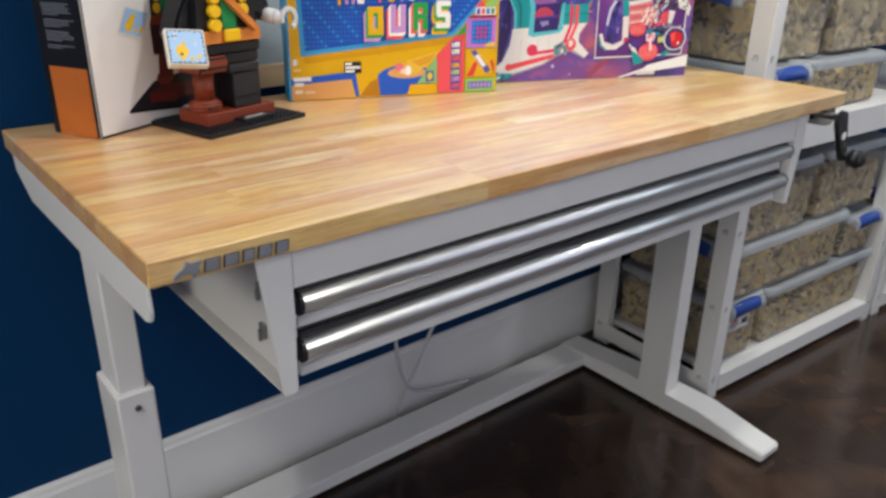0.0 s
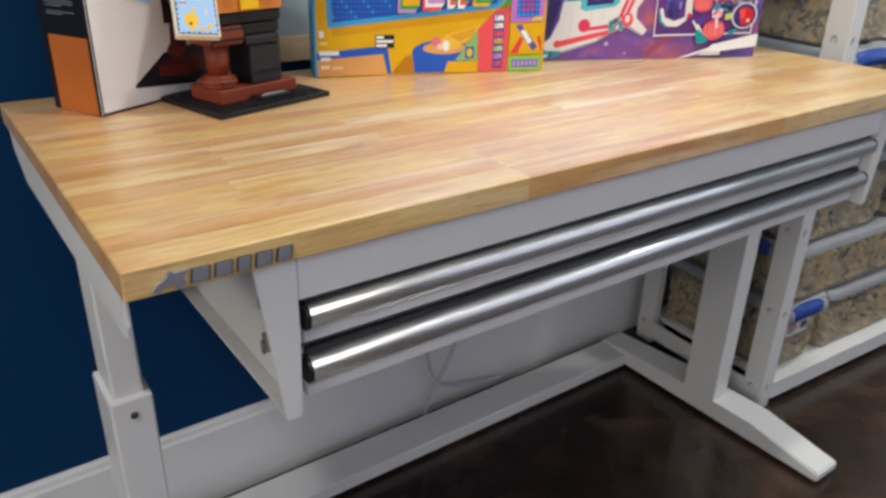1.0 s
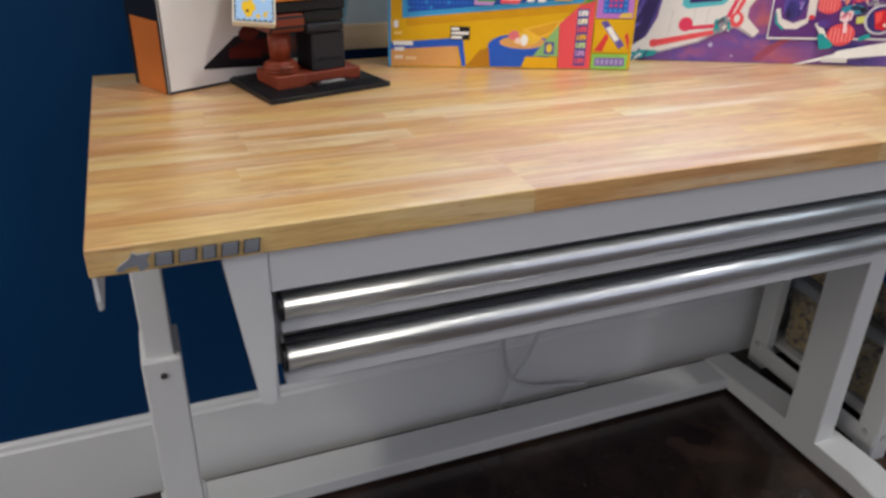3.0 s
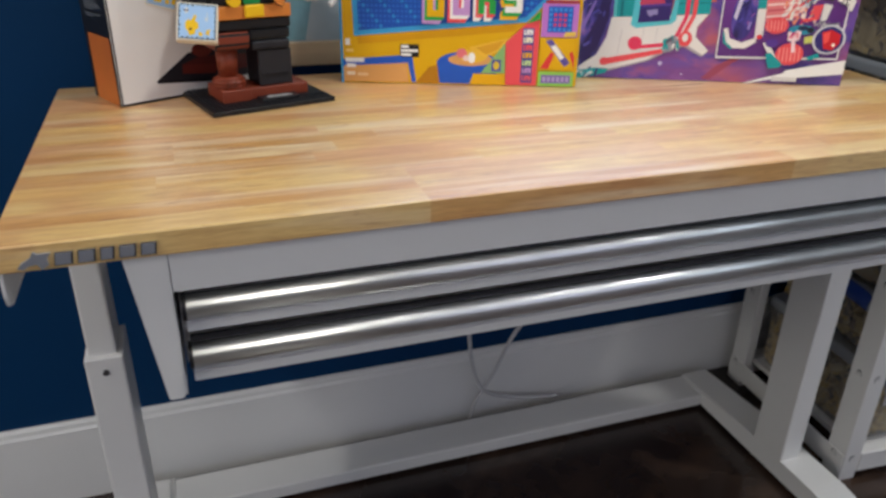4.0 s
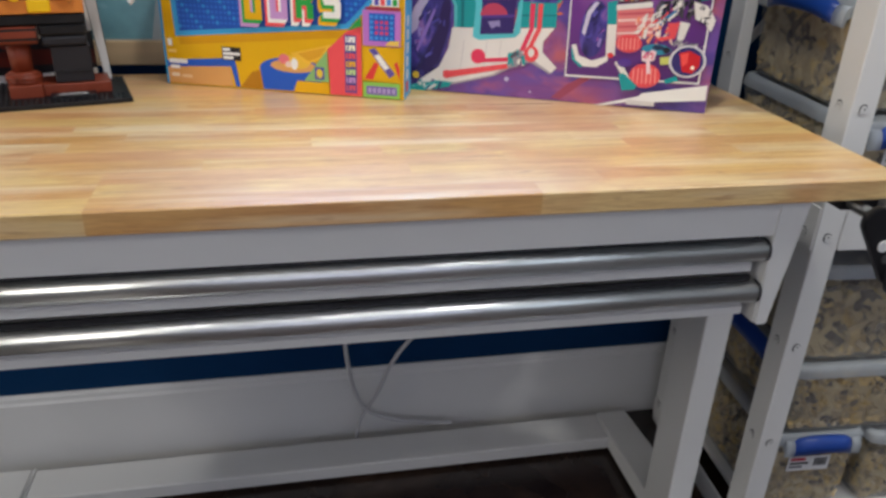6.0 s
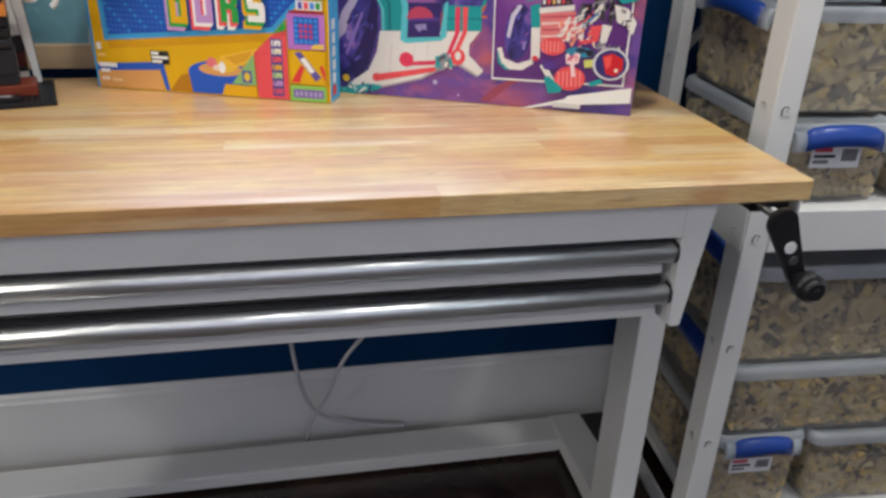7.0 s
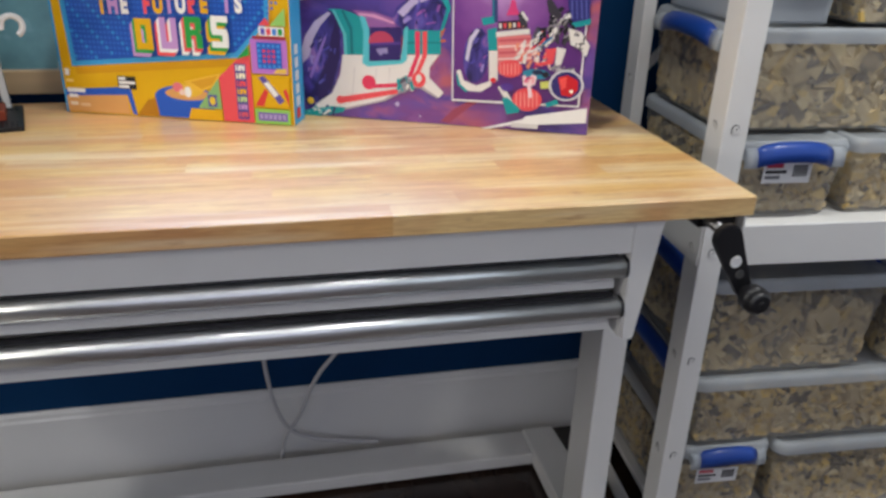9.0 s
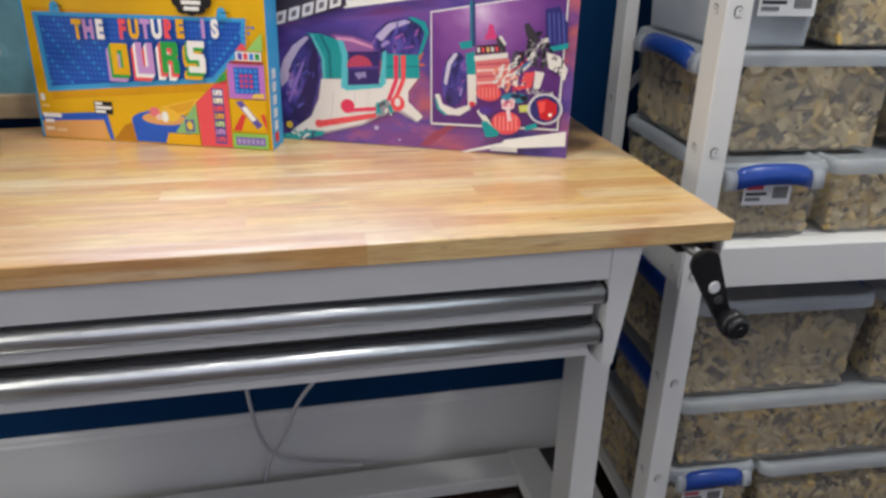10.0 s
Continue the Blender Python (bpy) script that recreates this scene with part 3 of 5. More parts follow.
# drawer case: side panels with a tapered front flange and a bottom lip
CX0, CX1, FY = 0.155, 1.251, 0.008
case = bpart("drawer_case", box_bm(CX0 + 0.003, CX1 - 0.003, 0.055, 0.49, 0.707, 0.870), WHITE)
for s, cx in ((-1, CX0), (1, CX1)):
    bm = bmesh.new()
    pts = [(cx, FY, 0.8712), (cx + s * 0.043, FY, 0.8712), (cx + s * 0.020, FY, 0.6925), (cx + s * 0.018, FY, 0.6905), (cx + s * 0.005, FY, 0.6905), (cx + s * 0.003, FY, 0.6925), (cx, FY, 0.780)]
    extrude_poly(bm, pts, (0, 1, 0), 0.004, 0, 0.001)
    bpart("front_flange", bm, WHITE, case)
    bm = bmesh.new()
    xs = sorted((cx, cx + s * 0.003))
    add_box(bm, xs[0], xs[1], FY + 0.004, 0.49, 0.6930, 0.8712)
    xs = sorted((cx + s * 0.003, cx + s * 0.020))
    add_box(bm, xs[0], xs[1], FY + 0.0045, 0.49, 0.6930, 0.6970, bevel=0.0008)
    add_box(bm, xs[0], xs[1], FY + 0.0045, 0.49, 0.8665, 0.8712)
    bpart("side_panel", bm, WHITE, case)
    for y, z in ((0.075, 0.797), (0.077, 0.741)):
        bm = bmesh.new()
        x = cx + s * 0.003
        xs = sorted((x, x + s * 0.006))
        add_box(bm, xs[0], xs[1], y, y + 0.012, z - 0.010, z + 0.010, bevel=0.001)
        xs = sorted((x + s * 0.006, x + s * 0.009))
        add_box(bm, xs[0], xs[1], y + 0.003, y + 0.009, z - 0.012, z + 0.002)
        bpart("slide_clip", bm, CLIP, case, "grey steel drawer slide clip")
    bm = bmesh.new()
    x = cx + s * 0.003
    add_cyl(bm, (x, 0.057, 0.738), (x + s * 0.002, 0.057, 0.738), 0.0035, 0.0035, 12)
    bpart("rivet", bm, DARK_METAL, case)
bpart("top_fascia", box_bm(CX0 + 0.0005, CX1 - 0.0005, FY + 0.001, FY + 0.028, 0.8240, 0.8712, 0.001), WHITE, case)
# two drawers: steel pull along the whole front over a narrow white face
for zt, zb in ((0.8180, 0.766), (0.7565, 0.7010)):
    bm = bmesh.new()
    add_box(bm, CX0 + 0.009, CX1 - 0.012, FY + 0.018, FY + 0.03, zb, zt, bevel=0.001)
    add_box(bm, CX0 + 0.009, CX1 - 0.012, FY + 0.0135, FY + 0.0175, zb, zb + 0.014, bevel=0.0015)
    drawer = bpart("drawer", bm, WHITE)
    bm = bmesh.new()
    hz = zt - 0.0040
    arc = [(FY + 0.0175, hz), (FY + 0.0155, hz + 0.0005)]
    for i in range(0, 13):
        a = math.radians(90 - i * 15)
        arc.append((FY + 0.009 - 0.0125 * math.cos(a), hz - 0.0138 + 0.0138 * (abs(math.sin(a)) ** 0.8) * (1 if a >= 0 else -1)))
    arc.append((FY + 0.0175, hz - 0.0276))
    f = extrude_poly(bm, [(CX0 + 0.011, y, z) for y, z in arc], (1, 0, 0), CX1 - CX0 - 0.016)
    for k in f[2:]:
        k.smooth = True
    pull = bpart("pull", bm, STEEL, drawer, "full-width brushed steel pull")
    for x in (CX0 + 0.0065, CX1 - 0.0048):
        bm = bmesh.new()
        extrude_poly(bm, [(x, y, z + (0.0005 if z > hz - 0.01 else -0.0005)) for y, z in arc], (1, 0, 0), 0.004)
        bpart("end_cap", bm, BLACK, pull, "black plastic end cap")
    # black strip stands in for the shade in the gap above the pull
    bm = bmesh.new()
    add_box(bm, CX0 + 0.010, CX1 - 0.012, FY + 0.0125, FY + 0.0172, hz + 0.0009, hz + (0.0075 if zt > 0.8 else 0.0088))
    bpart("gap_shade_strip", bm, BLACK, drawer)

# crank of the height adjustment
bm = bmesh.new()
CKX, CKZ = 1.368, 0.857
add_cyl(bm, (CKX, 0.12, CKZ), (CKX, -0.014, CKZ), 0.007, 0.007, 18)
shaft = bpart("crank_shaft", bm, DARK_METAL)
bm = bmesh.new()
add_box(bm, CKX - 0.012, CKX + 0.045, 0.03, 0.14, 0.845, 0.8705, bevel=0.002)
bpart("gear_box", bm, BLACK)
bm = bmesh.new()
C0, C1, R0, R1 = Vector((CKX + 0.001, 0, CKZ - 0.006)), Vector((CKX + 0.040, 0, CKZ - 0.085)), 0.0205, 0.011
ax = (C1 - C0).normalized()
side = Vector((-ax.z, 0, ax.x))
outline = []
for i in range(13):
    a = math.pi * i / 12
    outline.append(C0 + R0 * (side * math.cos(a) - ax * math.sin(a)))
for i in range(9):
    a = math.pi * i / 8
    outline.append(C1 + R1 * (-side * math.cos(a) + ax * math.sin(a)))
extrude_poly(bm, [(p.x, -0.026, p.z) for p in outline], (0, 1, 0), 0.010, 0, 0.0015)
crank = bpart("crank_arm", bm, BLACK, label="black plastic crank arm")
for f, r, m in ((0.42, 0.0085, PAPER), (0.66, 0.0065, DARK_METAL)):
    p = C0.lerp(C1, f)
    bm = bmesh.new()
    add_cyl(bm, (p.x, -0.0262, p.z), (p.x, -0.0275, p.z), r, r * 0.95, 20)
    bpart("cap", bm, m, crank)
bm = bmesh.new()
k = C1
for y0, y1, r0, r1 in ((-0.026, -0.034, 0.009, 0.009), (-0.034, -0.040, 0.012, 0.019), (-0.040, -0.058, 0.019, 0.019), (-0.058, -0.066, 0.019, 0.012), (-0.066, -0.0675, 0.005, 0.004)):
    add_cyl(bm, (k.x, y0, k.z), (k.x, y1, k.z), r0, r1, 22)
bpart("crank_knob", bm, BLACK, crank)

# raised badge on the front edge: a head shape and five blocks
badge = bpart("badge", box_bm(0.0275, 0.0285, -0.0002, 0.003, 0.878, 0.879), GREY_BADGE, label="grey metal maker's badge on the front edge")


def flat_badge(pts, y=-0.0030):
    bm = bmesh.new()
    extrude_poly(bm, [(x, y, z) for x, z in pts], (0, 1, 0), 0.0032)
    return bm


bpart("badge_head", flat_badge([(0.022, 0.8765), (0.026, 0.8815), (0.034, 0.886), (0.038, 0.8925), (0.0415, 0.8895), (0.053, 0.890), (0.049, 0.884), (0.050, 0.8775), (0.043, 0.8735), (0.040, 0.8795), (0.032, 0.8785), (0.028, 0.8755)]), GREY_BADGE, badge)
bx = 0.0545
for w in (0.0205, 0.0200, 0.0170, 0.0200, 0.0190):
    z0, z1, sl = 0.8757, 0.8890, 0.0016
    # darker block behind each face paints the shadow between the raised shapes
    back = bpart("badge_block", flat_badge([(bx, z0), (bx + w - 0.0042, z0), (bx + w - 0.0042 + sl, z1), (bx + sl, z1)], -0.0022), BADGE_SHADE, badge, "dark block standing in for the shade round a letter")
    bpart("badge_face", flat_badge([(bx + 0.0009, z0 + 0.0011), (bx + w - 0.0058, z0 + 0.0011), (bx + w - 0.0058 + sl, z1 - 0.0006), (bx + 0.0009 + sl, z1 - 0.0006)], -0.0032), GREY_BADGE, back)
    bx += w

# cables hanging behind the bench
tube("cable", [(0.735, 0.56, 0.70), (0.734, 0.60, 0.45), (0.737, 0.64, 0.33), (0.745, 0.64, 0.25), (0.757, 0.645, 0.17), (0.785, 0.65, 0.105), (0.827, 0.655, 0.078), (0.905, 0.655, 0.055), (0.99, 0.65, 0.047)], 0.0048, CORD)
tube("cable", [(0.96, 0.58, 0.58), (0.94, 0.61, 0.40), (0.90, 0.64, 0.315), (0.862, 0.64, 0.275), (0.832, 0.64, 0.218), (0.815, 0.645, 0.160), (0.785, 0.65, 0.11), (0.770, 0.655, 0.08), (0.763, 0.66, 0.035), (0.763, 0.66, 0.004)], 0.0048, CORD)
for o in [o for o in bpy.data.objects if o.name.startswith("cable")]:
    tagged(o, "thin grey power cable hanging down to the floor", "cable", "cables behind the bench")

# ---- shelving unit with bins ----
SX0, SX1, SY0, SY1 = 1.494, 2.37, 0.222, 0.650
SHELF = pose(SX0, SY0, 0, 0, 0, -3.5) @ pose(-SX0, -SY0, 0)


def lock_tab(m):
    """Punched D-shaped locking tab in a post, facing -y: a dark plate, the slot's painted shade, round a pressed tongue
    with a pin.
    """
    bm = bmesh.new()

    def dee(w, h, dx, dz):
        pts = [(-w + dx, -h + dz), (w + dx, -h + dz)]
        pts += [(w * math.cos(math.radians(a)) + dx, h * 0.25 + h * math.sin(math.radians(a)) + dz) for a in range(0, 181, 20)]
        return pts

    extrude_poly(bm, [(x, -0.0004, z) for x, z in dee(0.0068, 0.0066, 0, 0)], (0, 1, 0), 0.0006, 1)
    extrude_poly(bm, [(x, -0.0016, z) for x, z in dee(0.0052, 0.0054, 0.0008, -0.0008)], (0, 1, 0), 0.0018, 0)
    add_cyl(bm, (0.0012, -0.0017, 0.0008), (0.0012, -0.0021, 0.0008), 0.0016, 0.0016, 8, 1)
    bmesh.ops.transform(bm, matrix=m, verts=bm.verts[:])
    return bm


def shelving(m, label):
    unit = empty("shelving_unit", m, label, "shelving", "white shelving units")
    w, d = SX1 - SX0, SY1 - SY0
    for px in (0, w - 0.043):
        for py, fy in ((0, 0), (d - 0.055, d)):
            pw = 0.043 if fy == 0 else 0.026
            post = part("post", box_bm(px, px + pw, py, py + 0.055, 0.0, 1.95, 0.002), WHITE, unit)
            for z in (0.062, 0.277, 0.492, 0.709, 0.926, 1.142, 1.36):
                s, y = (-1, 0) if fy == 0 else (1, d)
                part("lock_tab", lock_tab(pose(px + pw * 0.47, y, z, 0, 0, 0 if s < 0 else 180)), [WHITE, SLOT], post)
                on_rail = 0.69 < z < 0.75 or z < 0.066
                sx, x = (-1, px - (0.0035 if on_rail else 0)) if px == 0 else (1, px + pw + (0.0035 if on_rail else 0))
                part("lock_tab", lock_tab(pose(x, py + 0.030, z, 0, 0, 90 * sx)), [WHITE, SLOT], post)
    for zb, zt in ((0.020, 0.072), (0.684, 0.760), (1.48, 1.555)):
        bm = bmesh.new()
        add_box(bm, 0.0435, w - 0.0435, -0.002, 0.030, zb, zt, bevel=0.002)
        part("beam", bm, WHITE, unit)
        part("beam", box_bm(0.0435, w - 0.0435, d - 0.03, d, zb, zt, 0.002), WHITE, unit)
        for px in (-0.0035, w + 0.0005):
            rail = part("side_rail", box_bm(px, px + 0.003, 0.003, d - 0.003, zb, zt, 0.0008), WHITE, unit)
        part("shelf_board", box_bm(0.0433, w - 0.0433, 0.031, d - 0.031, zt - 0.016, zt - 0.002, 0.001), WHITE, unit)
    for z0, z1 in ((0.911, 1.608), (0.10, 0.68)):
        bm = bmesh.new()
        a, b = Vector((0.02, d + 0.003, z0)), Vector((0.60, d + 0.003, z1))
        t = (b - a).normalized()
        n = Vector((-t.z, 0, t.x)) * 0.009
        extrude_poly(bm, [a - n, b - n, b + n, a + n], (0, 1, 0), 0.003)
        part("brace", bm, WHITE, unit)
    return unit


def pile(name, x0, x1, y0, y1, z0, z1, material, seed, size, count):
    """Loose small bricks and plates filling a tapered bin, laid against its sides and heaped on top."""
    rng = random.Random(seed)
    bm = bmesh.new()
    add_box(bm, x0 + 0.012, x1 - 0.012, y0 + 0.012, y1 - 0.012, z0, z1 - 0.012)
    hx, hy, h = x1 - x0, y1 - y0, z1 - z0
    faces = [("f", hx * h), ("b", hx * h * 0.25), ("l", hy * h), ("r", hy * h), ("t", hx * hy * 0.8)]
    tot = sum(a for _, a in faces)
    for f, area in faces:
        for _ in range(int(count * area / tot)):
            u, v = rng.random(), rng.random()
            if f == "f":
                p = Vector((x0 + hx * u, y0 + 0.004 + 0.014 * rng.random(), z0 + h * v))
            elif f == "b":
                p = Vector((x0 + hx * u, y1 - 0.006, z0 + h * v))
            elif f in "lr":
                p = Vector((x0 + 0.004 + 0.014 * rng.random() if f == "l" else x1 - 0.004 - 0.014 * rng.random(), y0 + hy * u, z0 + h * v))
            else:
                p = Vector((x0 + hx * u, y0 + hy * v, z1 - 0.010 + 0.014 * rng.random()))
            k = size * (0.6 + 0.9 * rng.random())
            e = [k, k * rng.choice((0.3, 0.5, 0.8)), k * rng.choice((0.2, 0.32, 0.5))]
            rng.shuffle(e)
            r = Euler((rng.uniform(-0.9, 0.9), rng.uniform(-0.9, 0.9), rng.uniform(-0.9, 0.9))).to_matrix()
            vs = [bm.verts.new(p + r @ Vector((sx * e[0] / 2, sy * e[1] / 2, sz * e[2] / 2))) for sx in (-1, 1) for sy in (-1, 1) for sz in (-1, 1)]
            for q in ((0, 1, 3, 2), (4, 6, 7, 5), (0, 4, 5, 1), (2, 3, 7, 6), (0, 2, 6, 4), (1, 5, 7, 3)):
                bm.faces.new([vs[i] for i in q])
    me = bpy.data.meshes.new(name)
    for v in bm.verts:
        v.co.x = min(max(v.co.x, x0 + 0.001), x1 - 0.001)
        v.co.y = min(max(v.co.y, y0 + 0.001), y1 - 0.001)
        v.co.z = max(v.co.z, z0)
    bm.to_mesh(me)
    bm.free()
    me.materials.append(material)
    return new(name, me)


def rounded(x0, x1, y0, y1, r, z, n=5):
    pts = []
    for cx, cy, a0 in ((x1 - r, y1 - r, 0), (x0 + r, y1 - r, 90), (x0 + r, y0 + r, 180), (x1 - r, y0 + r, 270)):
        for i in range(n + 1):
            a = math.radians(a0 + 90 * i / n)
            pts.append(Vector((cx + r * math.cos(a), cy + r * math.sin(a), z)))
    return pts


def loft(bm, loops, cap0=True, cap1=True):
    rings = [[bm.verts.new(p) for p in lp] for lp in loops]
    k = len(rings[0])
    for a, b in zip(rings, rings[1:]):
        for i in range(k):
            f = bm.faces.new((a[i], a[(i + 1) % k], b[(i + 1) % k], b[i]))
            f.smooth = True
    if cap0:
        bm.faces.new(rings[0][::-1])
    if cap1:
        bm.faces.new(rings[-1])


def bin_box(x0, x1, y0, y1, z0, z1, handles, fill=0.8, gold=False, seed=1, lid=True, size=0.022, label_at=None, count=900):
    """Clear storage bin, tapered, with a rim, a cloudy lid and blue latching handles at two ends ("x" or "y")."""
    rng = random.Random(seed)
    words = "clear plastic storage bin with blue handles, full of tan bricks" if handles else "clear plastic storage bin full of tan bricks"
    if fill == 0:
        words = "empty cloudy blue plastic storage bin with a paper label"
    b = empty("storage_bin", SHELF @ pose((x0 + x1) / 2, (y0 + y1) / 2, z0), words, "storage bin", "storage bins on the shelves")
    w, d, h = (x1 - x0) / 2, (y1 - y0) / 2, z1 - z0
    lh = 0.020 if lid else 0.0
    tp = 0.90
    bm = bmesh.new()
    hb = h - lh
    loops = [rounded(-w * tp, w * tp, -d * tp, d * tp, 0.02, 0.001)]
    for f in (0.04, 0.85):
        q = tp + (0.965 - tp) * f + (0.01 if f > 0.5 else 0)
        loops.append(rounded(-w * q, w * q, -d * q, d * q, 0.022, hb * f))
    loops.append(rounded(-w * 0.97, w * 0.97, -d * 0.97, d * 0.97, 0.022, hb * 0.93))
    loops.append(rounded(-w * 0.99, w * 0.99, -d * 0.99, d * 0.99, 0.024, hb * 0.94))
    loops.append(rounded(-w * 0.99, w * 0.99, -d * 0.99, d * 0.99, 0.024, hb))
    loft(bm, loops, True, False)
    part("tub", bm, CLEAR if fill else LID, b)
    if lid:
        bm = bmesh.new()
        loft(bm, [rounded(-w, w, -d, d, 0.026, hb - 0.006), rounded(-w, w, -d, d, 0.026, hb + 0.008), rounded(-w + 0.004, w - 0.004, -d + 0.004, d - 0.004, 0.024, hb + 0.016),
                  rounded(-w + 0.010, w - 0.010, -d + 0.010, d - 0.010, 0.02, hb + 0.019), rounded(-w + 0.020, w - 0.020, -d + 0.020, d - 0.020, 0.018, hb + 0.012)], False, True)
        part("lid", bm, LID, b, "cloudy bluish-white lid")
    for s in ((-1, 1) if handles else ()):
        bm = bmesh.new()
        half = (d if handles == "x" else w) * 0.62
        prof = [(0.000, hb + 0.016), (0.006, hb + 0.020), (0.016, hb + 0.016), (0.022, hb + 0.004), (0.022, hb - 0.012), (0.016, hb - 0.014), (0.014, hb - 0.002), (0.0, hb + 0.004)]
        rings = []
        for i in range(9):
            u = -1 + i / 4
            drop = 0.012 * abs(u) ** 3
            off = (w if handles == "x" else d) - 0.004 - 0.006 * abs(u) ** 4
            ring = []
            for o, z in prof:
                a, c = off + o * (1 - 0.15 * abs(u) ** 4), half * u
                ring.append(Vector((s * a, c, z - drop)) if handles == "x" else Vector((c, s * a, z - drop)))
            rings.append(ring)
        loft(bm, rings)
        part("handle", bm, BLUE_HANDLE, b, "blue latching handle")
        for u0, u1 in ((-1.28, -0.98), (0.98, 1.28)):
            bm, rings = bmesh.new(), []
            for u in (u0, (u0 + u1) / 2, u1):
                ring = []
                off = (w if handles == "x" else d) - 0.006
                for o, z in prof:
                    c = half * u
                    a = off + o * 0.8
                    ring.append(Vector((s * a, c, z - 0.011)) if handles == "x" else Vector((c, s * a, z - 0.011)))
                rings.append(ring)
            loft(bm, rings)
            part("handle_mount", bm, LID, b)
    if label_at:
        lx, lz, lw, lh2 = label_at
        y = -d * 0.955
        bm = bmesh.new()
        add_box(bm, lx - lw / 2, lx + lw / 2, y - 0.0025, y - 0.0015, lz, lz + lh2)
        lab = part("label", bm, PAPER, b, "white paper label with printed bars")
        for c, bx0, bx1, bz0, bz1 in ((ink(190, 60, 80), 0.05, 0.40, 0.72, 0.92), (ink(40, 40, 45), 0.05, 0.48, 0.46, 0.60), (ink(120, 120, 125), 0.05, 0.36, 0.2, 0.36)):
            part("bar", box_bm(lx + (bx0 - 0.5) * lw, lx + (bx1 - 0.5) * lw, y - 0.0032, y - 0.0026, lz + bz0 * lh2, lz + bz1 * lh2), c, lab)
        for i in range(7):
            a = 0.62 + i * 0.045
            part("bar", box_bm(lx + (a - 0.5) * lw, lx + (a + 0.025 - 0.5) * lw, y - 0.0032, y - 0.0026, lz + 0.3 * lh2, lz + 0.85 * lh2), ink(40, 40, 45), lab)
    if fill:
        c = pile("brick_pile", x0 + w * 0.10, x1 - w * 0.10, y0 + d * 0.10, y1 - d * 0.10, z0 + 0.004, z0 + 0.004 + (hb - 0.012) * fill, GOLD_PIECES if gold else TAN_PIECES, seed, size, count)
        c.matrix_world = SHELF
        tagged(c, "loose tan and beige toy bricks heaped in a bin", "toy bricks", "bricks in the bins", "stuff")
    return b


shelving(SHELF @ pose(SX0, SY0, 0), "white bolted steel shelving unit full of storage bins")
shelving(SHELF @ pose(SX1 + 0.03, SY0, 0), "white bolted steel shelving unit beside the first")
# middle shelf
bin_box(1.528, 1.754, 0.245, 0.625, 0.761, 0.899, "y", 0.72, False, 11, size=0.020, label_at=(0.0, 0.062, 0.088, 0.038), count=1500)
bin_box(1.757, 2.150, 0.250, 0.560, 0.761, 0.899, "", 0.78, True, 12, size=0.020, count=1600)
bin_box(1.526, 1.882, 0.290, 0.625, 0.900, 1.075, "x", 0.80, False, 13, size=0.040, count=900)
bin_box(1.905, 2.300, 0.290, 0.625, 0.900, 1.075, "x", 0.85, False, 14, size=0.040, count=700)
bin_box(1.535, 1.715, 0.300, 0.620, 1.077, 1.24, "", 0, False, 15, lid=False, label_at=(0.02, 0.05, 0.10, 0.040))
bin_box(1.735, 2.100, 0.300, 0.620, 1.077, 1.24, "x", 0.85, True, 16, size=0.028)
# lower shelf
bin_box(1.545, 1.745, 0.245, 0.625, 0.073, 0.268, "y", 0.75, True, 21, size=0.022, label_at=(-0.01, 0.10, 0.09, 0.036), count=1500)
bin_box(1.752, 2.345, 0.240, 0.625, 0.073, 0.262, "", 0.60, True, 22, size=0.022, count=2600)
bin_box(1.545, 2.130, 0.240, 0.625, 0.270, 0.432, "x", 0.80, True, 23, size=0.024, count=2600)
bin_box(2.145, 2.350, 0.245, 0.625, 0.263, 0.400, "y", 0.62, True, 28, size=0.022, count=1200)
bin_box(1.545, 1.915, 0.245, 0.625, 0.434, 0.640, "x", 0.62, False, 24, size=0.038, count=900)
bin_box(1.935, 2.290, 0.245, 0.625, 0.434, 0.640, "x", 0.62, False, 25, size=0.030, count=900)
bin_box(2.440, 2.900, 0.245, 0.625, 0.073, 0.268, "x", 0.80, True, 26, size=0.024, count=900)
bin_box(2.440, 2.900, 0.245, 0.625, 0.270, 0.432, "x", 0.80, True, 27, size=0.024, count=900)


# ---- boxes on the bench ----
def carton(name, bl, br, depth, height, side_ink, front_ink, label):
    """A closed card box: front lower corners bl, br on the table. Returns the thing; its x runs along the front, y back, z up."""
    a = math.degrees(math.atan2(br[1] - bl[1], br[0] - bl[0]))
    w = math.hypot(br[0] - bl[0], br[1] - bl[1])
    b = empty(name, pose(bl[0], bl[1], TOP, 0, 0, a), label, "box", "boxes on the bench")
    bm = bmesh.new()
    add_box(bm, 0, w, 0, depth, 0.0005, height, 0, 0.0012, 2)
    for f in bm.faces:
        f.normal_update()
        if f.normal.y < -0.9:
            f.material_index = 1
    part("body", bm, [side_ink, front_ink], b)
    return b, w


